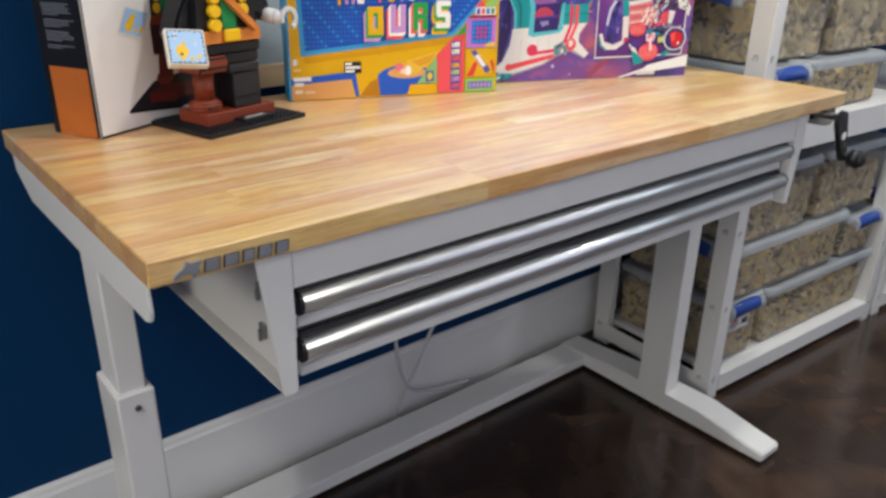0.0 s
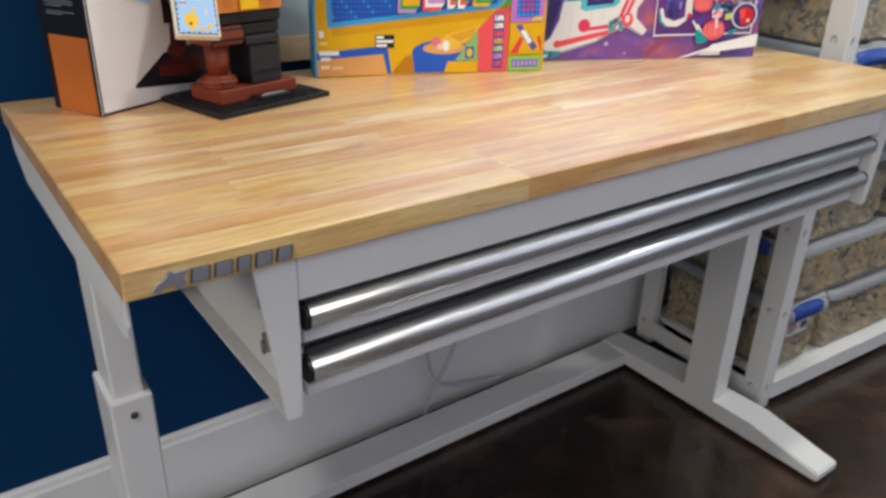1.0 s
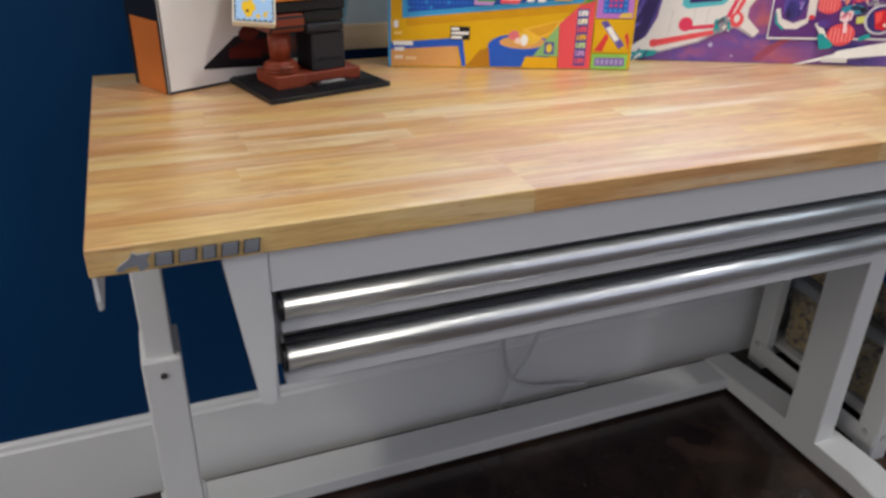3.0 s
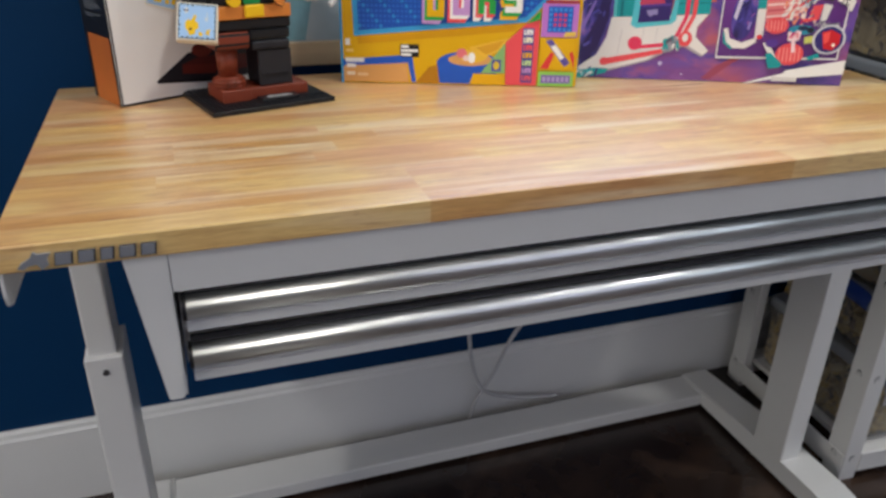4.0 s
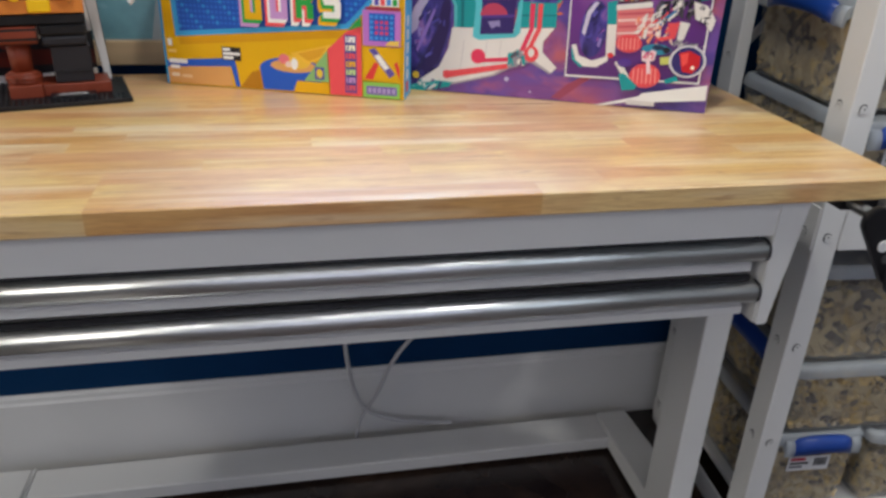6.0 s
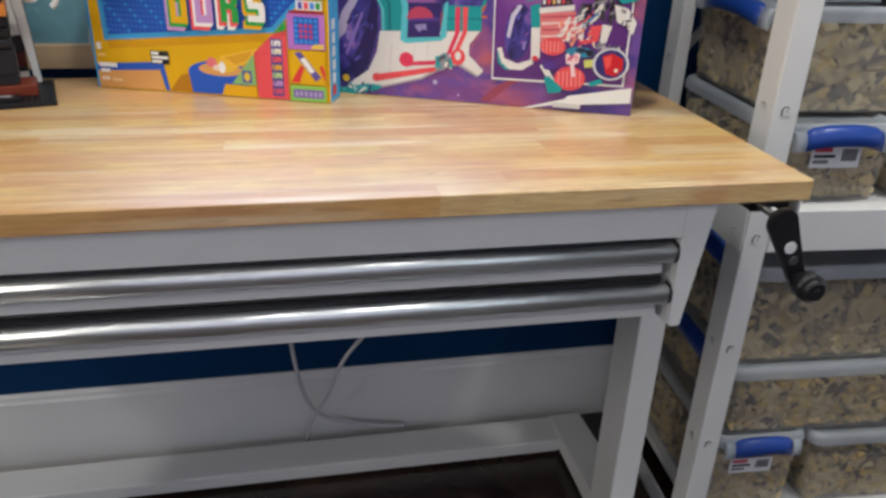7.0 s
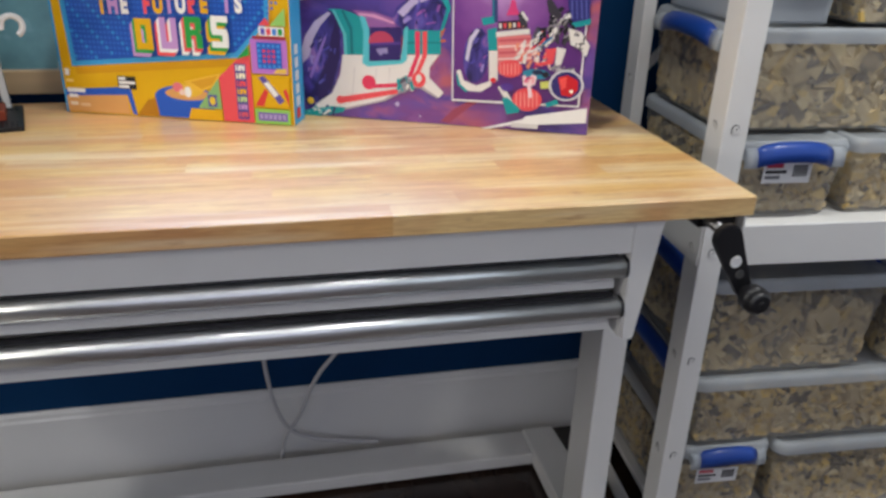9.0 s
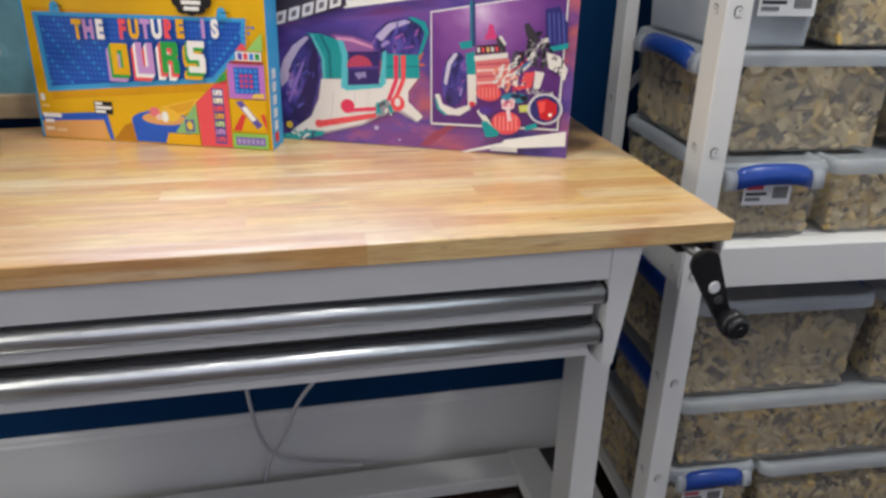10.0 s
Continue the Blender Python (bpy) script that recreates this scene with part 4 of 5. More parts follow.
class Print:
    """Flat printed shapes on one face of a box, each layer a hair proud of the last."""

    def __init__(self, parent, name, side=False, x=0.0, label=""):
        self.parent, self.name, self.side, self.x, self.label = parent, name, side, x, label
        self.bm, self.mats, self.layer, self.fit = bmesh.new(), [], 0, (1, 0, 1, 0)

    def at(self, u, v):
        o = 0.0004 + self.layer * 0.00004
        u, v = self.fit[0] * u + self.fit[1], self.fit[2] * v + self.fit[3]
        return (self.x + o, u, v) if self.side == "r" else ((self.x - o, u, v) if self.side == "l" else (u, -o, v))

    def poly(self, pts, m, step=1):
        self.layer += step
        if m not in self.mats:
            self.mats.append(m)
        f = self.bm.faces.new([self.bm.verts.new(self.at(u, v)) for u, v in pts])
        f.material_index = self.mats.index(m)

    def rect(self, u0, u1, v0, v1, m):
        self.poly([(u0, v0), (u1, v0), (u1, v1), (u0, v1)], m)

    def ell(self, u, v, ru, rv, m, a0=0, a1=360, n=28, rot=0, step=1):
        c, s = math.cos(math.radians(rot)), math.sin(math.radians(rot))
        pts = []
        for i in range(n):
            a = math.radians(a0 + (a1 - a0) * i / (n - (0 if a1 - a0 == 360 else 1)))
            p, q = ru * math.cos(a), rv * math.sin(a)
            pts.append((u + p * c - q * s, v + p * s + q * c))
        self.poly(pts, m, step)

    def shards(self, u, v, ru, rv, rot, inks, count, seed, size):
        """Small slanted flecks of several inks inside an oval."""
        rg = random.Random(seed)
        c, s = math.cos(math.radians(rot)), math.sin(math.radians(rot))
        for _ in range(count):
            a, d = rg.uniform(0, 6.28), math.sqrt(rg.random()) * 0.86
            p, q = ru * d * math.cos(a), rv * d * math.sin(a)
            x, y = u + p * c - q * s, v + p * s + q * c
            w, e, k = size * rg.uniform(0.5, 1.6), size * rg.uniform(0.15, 0.5), rg.uniform(0.2, 1.9)
            ck, sk = math.cos(k), math.sin(k)
            self.poly([(x + w * ck * i - e * sk * j, y + w * sk * i + e * ck * j) for i, j in ((-1, -0.6), (1, -1), (0.8, 0.7), (-0.7, 1))], rg.choice(inks), 0.25)

    def done(self):
        me = bpy.data.meshes.new(self.name)
        self.bm.to_mesh(me)
        self.bm.free()
        for m in self.mats:
            me.materials.append(m)
        ob = new(self.name, me)
        ob.parent = self.parent
        return tagged(ob, self.label)


def letter(ch, parent, u, v, height, width, m, layer, bold=0.0):
    c = bpy.data.curves.new("letter", "FONT")
    c.body, c.size, c.align_x, c.offset = ch, 1.0, "CENTER", bold
    c.materials.append(m)
    ob = new("letter", c)
    ob.parent = parent
    ob.matrix_local = pose(u, -(0.0004 + layer * 0.00004), v, 90) @ Matrix.Diagonal((width / 0.62, height / 0.70, 1, 1))
    return ob


# yellow craft-set box
YEL, SKY, ROYAL, DEEP, STUD = ink(226, 176, 4), ink(58, 160, 218), ink(36, 92, 196), ink(26, 82, 178), ink(40, 104, 204)
CORAL, LAV, WHT, GRN, SAND, GOLD = ink(236, 84, 92), ink(196, 150, 210), ink(240, 240, 238), ink(40, 160, 70), ink(222, 164, 96), ink(232, 176, 20)
ybox, W = carton("toy_box", (0.452, 0.5515), (0.8305, 0.4155), 0.055, 0.275, SKY, YEL, "yellow and blue cardboard craft-set box with a lettered board")
P = Print(ybox, "front_print", label="printed blue board, table and picture tiles on yellow")
P.rect(0.0005, 0.0045, 0.001, 0.274, SKY)
P.poly([(0.016, 0.212), (0.378, 0.206), (0.372, 0.150), (0.314, 0.094), (0.030, 0.066)], ink(214, 156, 6))
P.poly([(0.019, 0.206), (0.371, 0.208), (0.368, 0.166), (0.312, 0.107), (0.0235, 0.079)], SKY)
P.poly([(0.028, 0.200), (0.363, 0.202), (0.360, 0.168), (0.309, 0.115), (0.0315, 0.088)], DEEP)
# rows of studs over the board, brighter ones along the diagonals
P.layer += 1
for j in range(13):
    for i in range(90):
        u, v = 0.0335 + i * 0.0071, 0.096 + j * 0.0082
        if v > 0.092 + (u - 0.03) * 0.095 and v < 0.197 and (u < 0.308 or v > 0.118 + (u - 0.309) * 0.98) and not (0.135 < u < 0.305 and 0.098 < v < 0.166):
            light = ((i + j) % 5 == 0 and u < 0.13) or ((i - j) % 5 == 0 and u > 0.29)
            P.ell(u, v, 0.0031 if light else 0.0024, 0.0031 if light else 0.0024, ink(44, 138, 212) if light else STUD, n=7, step=0)
P.poly([(0.0045, 0.040), (0.121, 0.050), (0.128, 0.003), (0.121, 0.003), (0.114, 0.036), (0.0045, 0.029)], ROYAL)
P.poly([(0.0045, 0.029), (0.112, 0.036), (0.116, 0.003), (0.0045, 0.003)], SAND)
P.poly([(0.128, 0.003), (0.168, 0.003), (0.164, 0.034), (0.150, 0.030)], ink(186, 126, 20))
P.ell(0.216, 0.037, 0.053, 0.020, ROYAL)
P.poly([(0.164, 0.036), (0.168, 0.003), (0.262, 0.003), (0.268, 0.036)], ROYAL)
P.ell(0.220, 0.0435, 0.038, 0.0105, SAND)
P.ell(0.224, 0.050, 0.024, 0.011, ink(235, 190, 60))
P.ell(0.205, 0.054, 0.009, 0.008, ink(230, 120, 130))
P.ell(0.222, 0.047, 0.006, 0.009, WHT)
P.ell(0.212, 0.046, 0.005, 0.005, ink(240, 210, 200))
P.poly([(0.216, 0.064), (0.286, 0.082), (0.272, 0.060), (0.244, 0.048)], ink(240, 190, 60))
P.poly([(0.228, 0.064), (0.276, 0.077), (0.266, 0.062), (0.246, 0.053)], ink(222, 164, 40))
P.rect(0.101, 0.1325, 0.046, 0.067, ink(25, 25, 28))
for i, (a, b) in enumerate(((0.05, 0.45), (0.05, 0.95), (0.05, 0.6))):
    P.rect(0.101 + 0.0315 * a, 0.101 + 0.0315 * b, 0.061 - i * 0.0066, 0.0655 - i * 0.0066, WHT)
P.rect(0.009, 0.0165, 0.064, 0.075, WHT)
P.rect(0.009, 0.022, 0.053, 0.058, ink(246, 210, 120))
P.rect(0.008, 0.040, 0.036, 0.043, WHT)
P.rect(0.010, 0.026, 0.027, 0.033, WHT)
P.rect(0.010, 0.024, 0.014, 0.020, ink(240, 220, 190))
P.rect(0.028, 0.046, 0.013, 0.018, ink(236, 200, 150))
# picture tiles along the right edge
P.poly([(0.281, 0.002), (0.3335, 0.002), (0.3335, 0.112), (0.312, 0.106), (0.278, 0.074)], CORAL)
P.rect(0.306, 0.325, 0.007, 0.098, ink(80, 74, 150))
for i, c in enumerate((WHT, ink(245, 240, 210), CORAL, GOLD, ink(190, 220, 150), LAV, ink(220, 90, 110))):
    P.rect(0.308, 0.323, 0.087 - i * 0.0127, 0.0955 - i * 0.0127, c)
    P.rect(0.3105, 0.3125, 0.0885 - i * 0.0127, 0.0955 - i * 0.0127, ink(80, 74, 150))
    P.rect(0.317, 0.3185, 0.087 - i * 0.0127, 0.092 - i * 0.0127, ink(80, 74, 150))
P.poly([(0.219, 0.002), (0.279, 0.002), (0.279, 0.020), (0.226, 0.021)], GOLD)
P.poly([(0.238, 0.022), (0.279, 0.022), (0.277, 0.072)], ink(140, 190, 120))
P.rect(0.256, 0.272, 0.025, 0.045, ink(90, 90, 160))
P.ell(0.264, 0.035, 0.005, 0.007, ink(230, 200, 60))
P.rect(0.336, 0.396, 0.002, 0.027, ink(146, 204, 90))
P.rect(0.341, 0.391, 0.007, 0.021, ink(124, 104, 174))
for i in range(6):
    P.rect(0.344 + i * 0.0078, 0.349 + i * 0.0078, 0.010, 0.018, ink(176, 160, 210))
P.rect(0.336, 0.396, 0.0295, 0.0825, YEL)
P.poly([(0.345, 0.078), (0.355, 0.081), (0.388, 0.042), (0.379, 0.035)], ink(96, 84, 164))
P.poly([(0.354, 0.069), (0.362, 0.072), (0.378, 0.051), (0.371, 0.047)], WHT)
P.poly([(0.338, 0.032), (0.355, 0.060), (0.361, 0.056), (0.352, 0.031)], ink(220, 60, 60))
P.poly([(0.395, 0.032), (0.386, 0.058), (0.391, 0.062), (0.395, 0.050)], ink(220, 60, 60))
P.rect(0.336, 0.396, 0.0845, 0.1385, ink(190, 120, 206))
P.rect(0.346, 0.387, 0.092, 0.134, ROYAL)
for i in range(5):
    for j in range(5):
        P.rect(0.3475 + i * 0.008, 0.3525 + i * 0.008, 0.094 + j * 0.008, 0.099 + j * 0.008, ink(70, 150, 230) if i in (0, 4) or j in (0, 4) else ink(214, 70, 110))
P.poly([(0.372, 0.086), (0.394, 0.086), (0.394, 0.094), (0.378, 0.093)], ink(235, 200, 90))
P.rect(0.340, 0.396, 0.1395, 0.1430, ink(170, 30, 80))
P.rect(0.352, 0.393, 0.1445, 0.158, ink(240, 240, 242))
for i, c in enumerate((ink(90, 80, 180), CORAL, ink(70, 140, 220), GRN)):
    P.rect(0.355 + i * 0.0095, 0.362 + i * 0.0095, 0.146, 0.156, c)
P.poly([(0.352, 0.160), (0.372, 0.160), (0.364, 0.172)], CORAL)
P.poly([(0.370, 0.160), (0.396, 0.160), (0.396, 0.188)], ink(150, 205, 110))
P.poly([(0.312, 0.1055), (0.3335, 0.128), (0.3335, 0.113)], GRN)
# hanging hooks and the round badge over the board
for u, v in ((0.061, 0.214), (0.3345, 0.214)):
    P.poly([(u - 0.009, v - 0.007), (u + 0.009, v - 0.007), (u + 0.006, v + 0.006), (u - 0.006, v + 0.006)], SKY)
    P.ell(u, v + 0.004, 0.0055, 0.0055, SKY, n=14)
    P.rect(u, u + 0.014, v + 0.001, v + 0.0025, ink(70, 60, 40))
for u, v, q in ((0.268, 0.231, 0.012), (0.287, 0.232, 0.018), (0.309, 0.231, 0.012), (0.274, 0.221, 0.011), (0.300, 0.221, 0.011), (0.287, 0.219, 0.011)):
    P.ell(u, v, q, q * 0.9, ink(22, 22, 26), n=16)
for i in range(2):
    P.rect(0.272 + i * 0.003, 0.303 - i * 0.003, 0.226 - i * 0.009, 0.232 - i * 0.009, WHT)
# block letters with two stepped shadows
BARS = {"O": ((0, 1, 0.78, 1), (0, 1, 0, 0.22), (0, 0.36, 0.1, 0.9), (0.64, 1, 0.1, 0.9)), "U": ((0, 0.36, 0, 1), (0.64, 1, 0, 1), (0.1, 0.9, 0, 0.24)),
        "R": ((0, 0.36, 0, 1), (0.1, 0.94, 0.80, 1), (0.62, 1, 0.56, 0.96), (0.1, 0.90, 0.40, 0.60), (0.62, 1, 0, 0.44)),
        "S": ((0.04, 1, 0.80, 1), (0, 0.36, 0.5, 0.92), (0.06, 0.94, 0.40, 0.60), (0.64, 1, 0.08, 0.5), (0, 0.96, 0, 0.20))}
for ch, u, v, c, c1, c2 in (("O", 0.146, 0.1135, YEL, GRN, LAV), ("U", 0.188, 0.1165, LAV, WHT, CORAL), ("R", 0.230, 0.1195, GRN, CORAL, WHT), ("S", 0.274, 0.1225, WHT, GRN, GOLD)):
    for deep, m in ((0.0115, c2), (0.0058, c1), (0, c)):
        for a0, a1, b0, b1 in BARS[ch]:
            u0, u1, v0, v1 = u + a0 * 0.0285, u + a1 * 0.0285, v + b0 * 0.049, v + b1 * 0.049
            d, q = deep * 0.72, deep
            P.poly([(u0, v1), (u0 - d, v1 - q), (u0 - d, v0 - q), (u1 - d, v0 - q), (u1, v0), (u1, v1)] if deep else [(u0, v0), (u1, v0), (u1, v1), (u0, v1)], m, 0.4)
top_layer = P.layer
P.done()
for i, (ch, c) in enumerate(zip("THE FUTURE IS", (GOLD, LAV, WHT, None, CORAL, GOLD, LAV, WHT, CORAL, GOLD, None, LAV, WHT))):
    if c:
        letter(ch, ybox, 0.095 + i * 0.01895, 0.1685 + i * 0.0009, 0.0275 - i * 0.0002, 0.0150, c, top_layer + 4, 0.060)
P = Print(ybox, "side_print", "r", W, "blue side with white and red printed bars")
for i in range(5):
    P.rect(0.012, 0.030, 0.030 + i * 0.021, 0.046 + i * 0.021, ink(215, 225, 235))
P.rect(0.012, 0.030, 0.010, 0.027, ink(215, 50, 50))
P.done()

# purple toy box with a spaceship bus
VIO, DKV, TEAL, CREAM, PINK = ink(104, 64, 154), ink(62, 46, 108), ink(28, 156, 160), ink(232, 228, 224), ink(226, 60, 96)
pbox, W = carton("toy_box", (0.8185, 0.5065), (1.2985, 0.305), 0.085, 0.36, ink(120, 116, 130), nebula_mat("night_sky_print"), "purple cardboard construction-toy box with a white and teal vehicle")
CANOPY = facet_print("canopy_print")
GLOW = ramp_print("violet_glow_print", (0.372, 0.224), 0.20, [(0.08, (240, 222, 244)), (0.20, (196, 150, 208)), (0.36, (150, 92, 168)), (0.62, (112, 56, 140)), (1.0, (92, 44, 122))])
P = Print(pbox, "front_print", label="printed white and teal bus, inset picture and white bars on purple")
GLASS = [ink(100, 94, 178), ink(64, 54, 134), ink(156, 138, 204), ink(44, 36, 92), ink(160, 96, 174), ink(84, 80, 168)]
for u, v, q in ((0.20, 0.03, 0.004), (0.12, 0.02, 0.003), (0.30, 0.025, 0.003), (0.24, 0.012, 0.002), (0.17, 0.055, 0.002)):
    P.ell(u, v, q, q, ink(190, 180, 215), n=10)
P.poly([(0.275, 0.006), (0.300, 0.030), (0.345, 0.058), (0.352, 0.052), (0.320, 0.030), (0.290, 0.004)], ink(160, 76, 100))
P.shards(0.245, 0.125, 0.030, 0.045, -30, [ink(214, 110, 80), ink(180, 80, 120), ink(226, 150, 96)], 12, 32, 0.012)
# front dome, roof and teal bands of the bus
P.poly([(0.033, 0.112), (0.04, 0.133), (0.059, 0.161), (0.083, 0.178), (0.099, 0.172), (0.107, 0.141), (0.105, 0.101), (0.091, 0.055), (0.068, 0.021), (0.039, 0.019), (0.03, 0.053)], CANOPY)
P.poly([(0.034, 0.113), (0.041, 0.134), (0.059, 0.159), (0.082, 0.175), (0.088, 0.173), (0.069, 0.153), (0.055, 0.13), (0.048, 0.102), (0.035, 0.088)], ink(196, 184, 214))
P.poly([(0.096, 0.163), (0.103, 0.139), (0.101, 0.103), (0.088, 0.059), (0.066, 0.026), (0.054, 0.037), (0.066, 0.073), (0.081, 0.104), (0.087, 0.138)], ink(50, 38, 92))
P.shards(0.070, 0.099, 0.027, 0.063, -14, GLASS, 16, 34, 0.006)
P.poly([(0.058, 0.098), (0.075, 0.135), (0.078, 0.133), (0.063, 0.094), (0.049, 0.063), (0.046, 0.067)], ink(150, 120, 200))
P.poly([(0.124, 0.18), (0.161, 0.179), (0.2, 0.168), (0.196, 0.154), (0.148, 0.154), (0.134, 0.172)], ink(150, 96, 160))
P.poly([(0.133, 0.176), (0.162, 0.175), (0.196, 0.164), (0.194, 0.161), (0.159, 0.17), (0.135, 0.172)], ink(214, 150, 190))
P.poly([(0.082, 0.18), (0.107, 0.18), (0.134, 0.172), (0.146, 0.154), (0.147, 0.108), (0.109, 0.106), (0.108, 0.143), (0.099, 0.172)], TEAL)
P.poly([(0.105, 0.179), (0.11, 0.178), (0.124, 0.152), (0.125, 0.108), (0.12, 0.108), (0.119, 0.148)], ink(20, 118, 128))
P.poly([(0.09, 0.178), (0.094, 0.179), (0.113, 0.141), (0.114, 0.107), (0.109, 0.107), (0.108, 0.141)], ink(96, 200, 204))
P.poly([(0.21, 0.153), (0.272, 0.157), (0.273, 0.117), (0.21, 0.114)], TEAL)
P.poly([(0.21, 0.134), (0.273, 0.137), (0.273, 0.135), (0.21, 0.131)], ink(20, 118, 128))
# upper dome
P.poly([(0.192, 0.167), (0.199, 0.188), (0.22, 0.204), (0.25, 0.212), (0.278, 0.206), (0.286, 0.189), (0.274, 0.155), (0.242, 0.154), (0.208, 0.156)], CANOPY)
P.poly([(0.2, 0.18), (0.221, 0.201), (0.249, 0.208), (0.259, 0.205), (0.229, 0.193), (0.21, 0.173)], ink(190, 178, 216))
P.shards(0.241, 0.181, 0.039, 0.023, 12, GLASS, 12, 35, 0.006)
P.poly([(0.252, 0.212), (0.263, 0.213), (0.282, 0.206), (0.288, 0.191), (0.276, 0.155), (0.271, 0.155), (0.281, 0.189), (0.274, 0.201)], TEAL)
# white body
P.poly([(0.106, 0.107), (0.217, 0.113), (0.271, 0.117), (0.255, 0.095), (0.255, 0.078), (0.28, 0.055), (0.272, 0.046), (0.238, 0.066), (0.221, 0.064), (0.176, 0.036), (0.08, 0.009), (0.043, 0.004), (0.053, 0.018), (0.086, 0.042), (0.101, 0.074)], CREAM)
P.poly([(0.176, 0.036), (0.221, 0.064), (0.238, 0.066), (0.272, 0.046), (0.269, 0.044), (0.238, 0.06), (0.221, 0.058), (0.179, 0.034), (0.082, 0.006), (0.08, 0.009)], ink(176, 166, 176))
P.poly([(0.126, 0.087), (0.127, 0.087), (0.122, 0.037), (0.121, 0.037)], ink(198, 194, 196))
P.poly([(0.164, 0.089), (0.165, 0.09), (0.16, 0.039), (0.159, 0.039)], ink(198, 194, 196))
P.poly([(0.187, 0.091), (0.188, 0.091), (0.183, 0.041), (0.183, 0.041)], ink(198, 194, 196))
# window with a red dome
P.poly([(0.136, 0.172), (0.146, 0.17), (0.153, 0.15), (0.152, 0.099), (0.206, 0.104), (0.213, 0.157), (0.218, 0.159), (0.217, 0.105), (0.209, 0.098), (0.15, 0.09), (0.14, 0.095), (0.143, 0.145)], ink(88, 192, 204))
P.poly([(0.153, 0.154), (0.207, 0.157), (0.206, 0.104), (0.152, 0.099)], ink(54, 40, 106))
P.ell(0.173, 0.129, 0.022, 0.020, ink(186, 66, 96), rot=0, a0=0, a1=180)
P.poly([(0.164, 0.12), (0.183, 0.123), (0.184, 0.113), (0.177, 0.114), (0.172, 0.109), (0.167, 0.114)], ink(150, 140, 190))
P.poly([(0.154, 0.129), (0.206, 0.134), (0.206, 0.129), (0.154, 0.125)], ink(84, 60, 140))
# stripes and pedals
P.poly([(0.23, 0.152), (0.238, 0.152), (0.238, 0.112), (0.225, 0.077), (0.218, 0.078), (0.231, 0.113)], PINK)
P.poly([(0.242, 0.152), (0.25, 0.153), (0.25, 0.113), (0.237, 0.081), (0.23, 0.082), (0.243, 0.115)], CORAL)
P.ell(0.237, 0.074, 0.012, 0.013, CORAL, rot=0)
P.ell(0.237, 0.076, 0.005, 0.007, CREAM, rot=0)
P.ell(0.151, 0.064, 0.012, 0.012, PINK, rot=0)
P.poly([(0.151, 0.06), (0.209, 0.067), (0.208, 0.06), (0.153, 0.054)], PINK)
P.ell(0.100, 0.031, 0.007, 0.007, CORAL, rot=0)
P.poly([(0.099, 0.036), (0.201, 0.056), (0.201, 0.048), (0.102, 0.025)], CORAL)
P.poly([(0.207, 0.075), (0.218, 0.08), (0.228, 0.069), (0.216, 0.052), (0.202, 0.048)], ink(150, 146, 158))
P.shards(0.214, 0.064, 0.015, 0.013, 0, [TEAL, CREAM, ink(90, 86, 100), ink(170, 168, 178)], 16, 51, 0.006)
P.poly([(0.032, 0.008), (0.084, 0.019), (0.11, 0.018), (0.104, 0.01), (0.052, -0.003), (0.032, -0.002)], TEAL)
P.shards(0.066, 0.010, 0.033, 0.007, 8, [TEAL, ink(90, 190, 200), ink(60, 50, 110), CREAM], 18, 52, 0.006)
P.ell(0.047, 0.026, 0.006, 0.006, ink(226, 190, 60), rot=0)
# inset picture
P.poly([(0.29, 0.223), (0.503, 0.263), (0.504, 0.046), (0.294, 0.043)], WHT)
P.poly([(0.292, 0.221), (0.501, 0.26), (0.501, 0.049), (0.296, 0.046)], GLOW)
P.poly([(0.351, 0.242), (0.36, 0.242), (0.364, 0.173), (0.355, 0.172)], ink(50, 70, 120))
P.poly([(0.352, 0.242), (0.355, 0.242), (0.358, 0.172), (0.356, 0.172)], ink(40, 140, 160))
P.ell(0.332, 0.119, 0.021, 0.044, CANOPY, rot=-4)
P.shards(0.333, 0.119, 0.018, 0.040, -4, GLASS, 10, 36, 0.005)
P.poly([(0.314, 0.113), (0.319, 0.146), (0.33, 0.161), (0.336, 0.16), (0.325, 0.142), (0.319, 0.109)], ink(210, 204, 226))
P.poly([(0.3, 0.093), (0.307, 0.095), (0.313, 0.078), (0.334, 0.071), (0.355, 0.079), (0.36, 0.073), (0.342, 0.061), (0.317, 0.061), (0.304, 0.072)], CREAM)
P.poly([(0.3, 0.087), (0.302, 0.089), (0.308, 0.071), (0.321, 0.061), (0.317, 0.059), (0.303, 0.07)], TEAL)
P.poly([(0.337, 0.178), (0.357, 0.182), (0.359, 0.171), (0.341, 0.167)], TEAL)
P.poly([(0.348, 0.161), (0.363, 0.165), (0.366, 0.129), (0.352, 0.128)], TEAL)
P.poly([(0.352, 0.128), (0.366, 0.129), (0.369, 0.082), (0.355, 0.075)], CREAM)
P.poly([(0.364, 0.152), (0.418, 0.157), (0.423, 0.115), (0.368, 0.107)], ink(226, 128, 130))
P.poly([(0.366, 0.146), (0.419, 0.152), (0.419, 0.148), (0.367, 0.143)], ink(206, 84, 100))
P.poly([(0.367, 0.137), (0.419, 0.142), (0.419, 0.139), (0.367, 0.133)], ink(246, 206, 200))
P.poly([(0.367, 0.127), (0.42, 0.132), (0.42, 0.129), (0.368, 0.124)], ink(206, 84, 100))
P.poly([(0.368, 0.117), (0.421, 0.123), (0.421, 0.119), (0.368, 0.114)], ink(246, 206, 200))
P.poly([(0.364, 0.174), (0.41, 0.18), (0.412, 0.166), (0.365, 0.16)], ink(66, 40, 60))
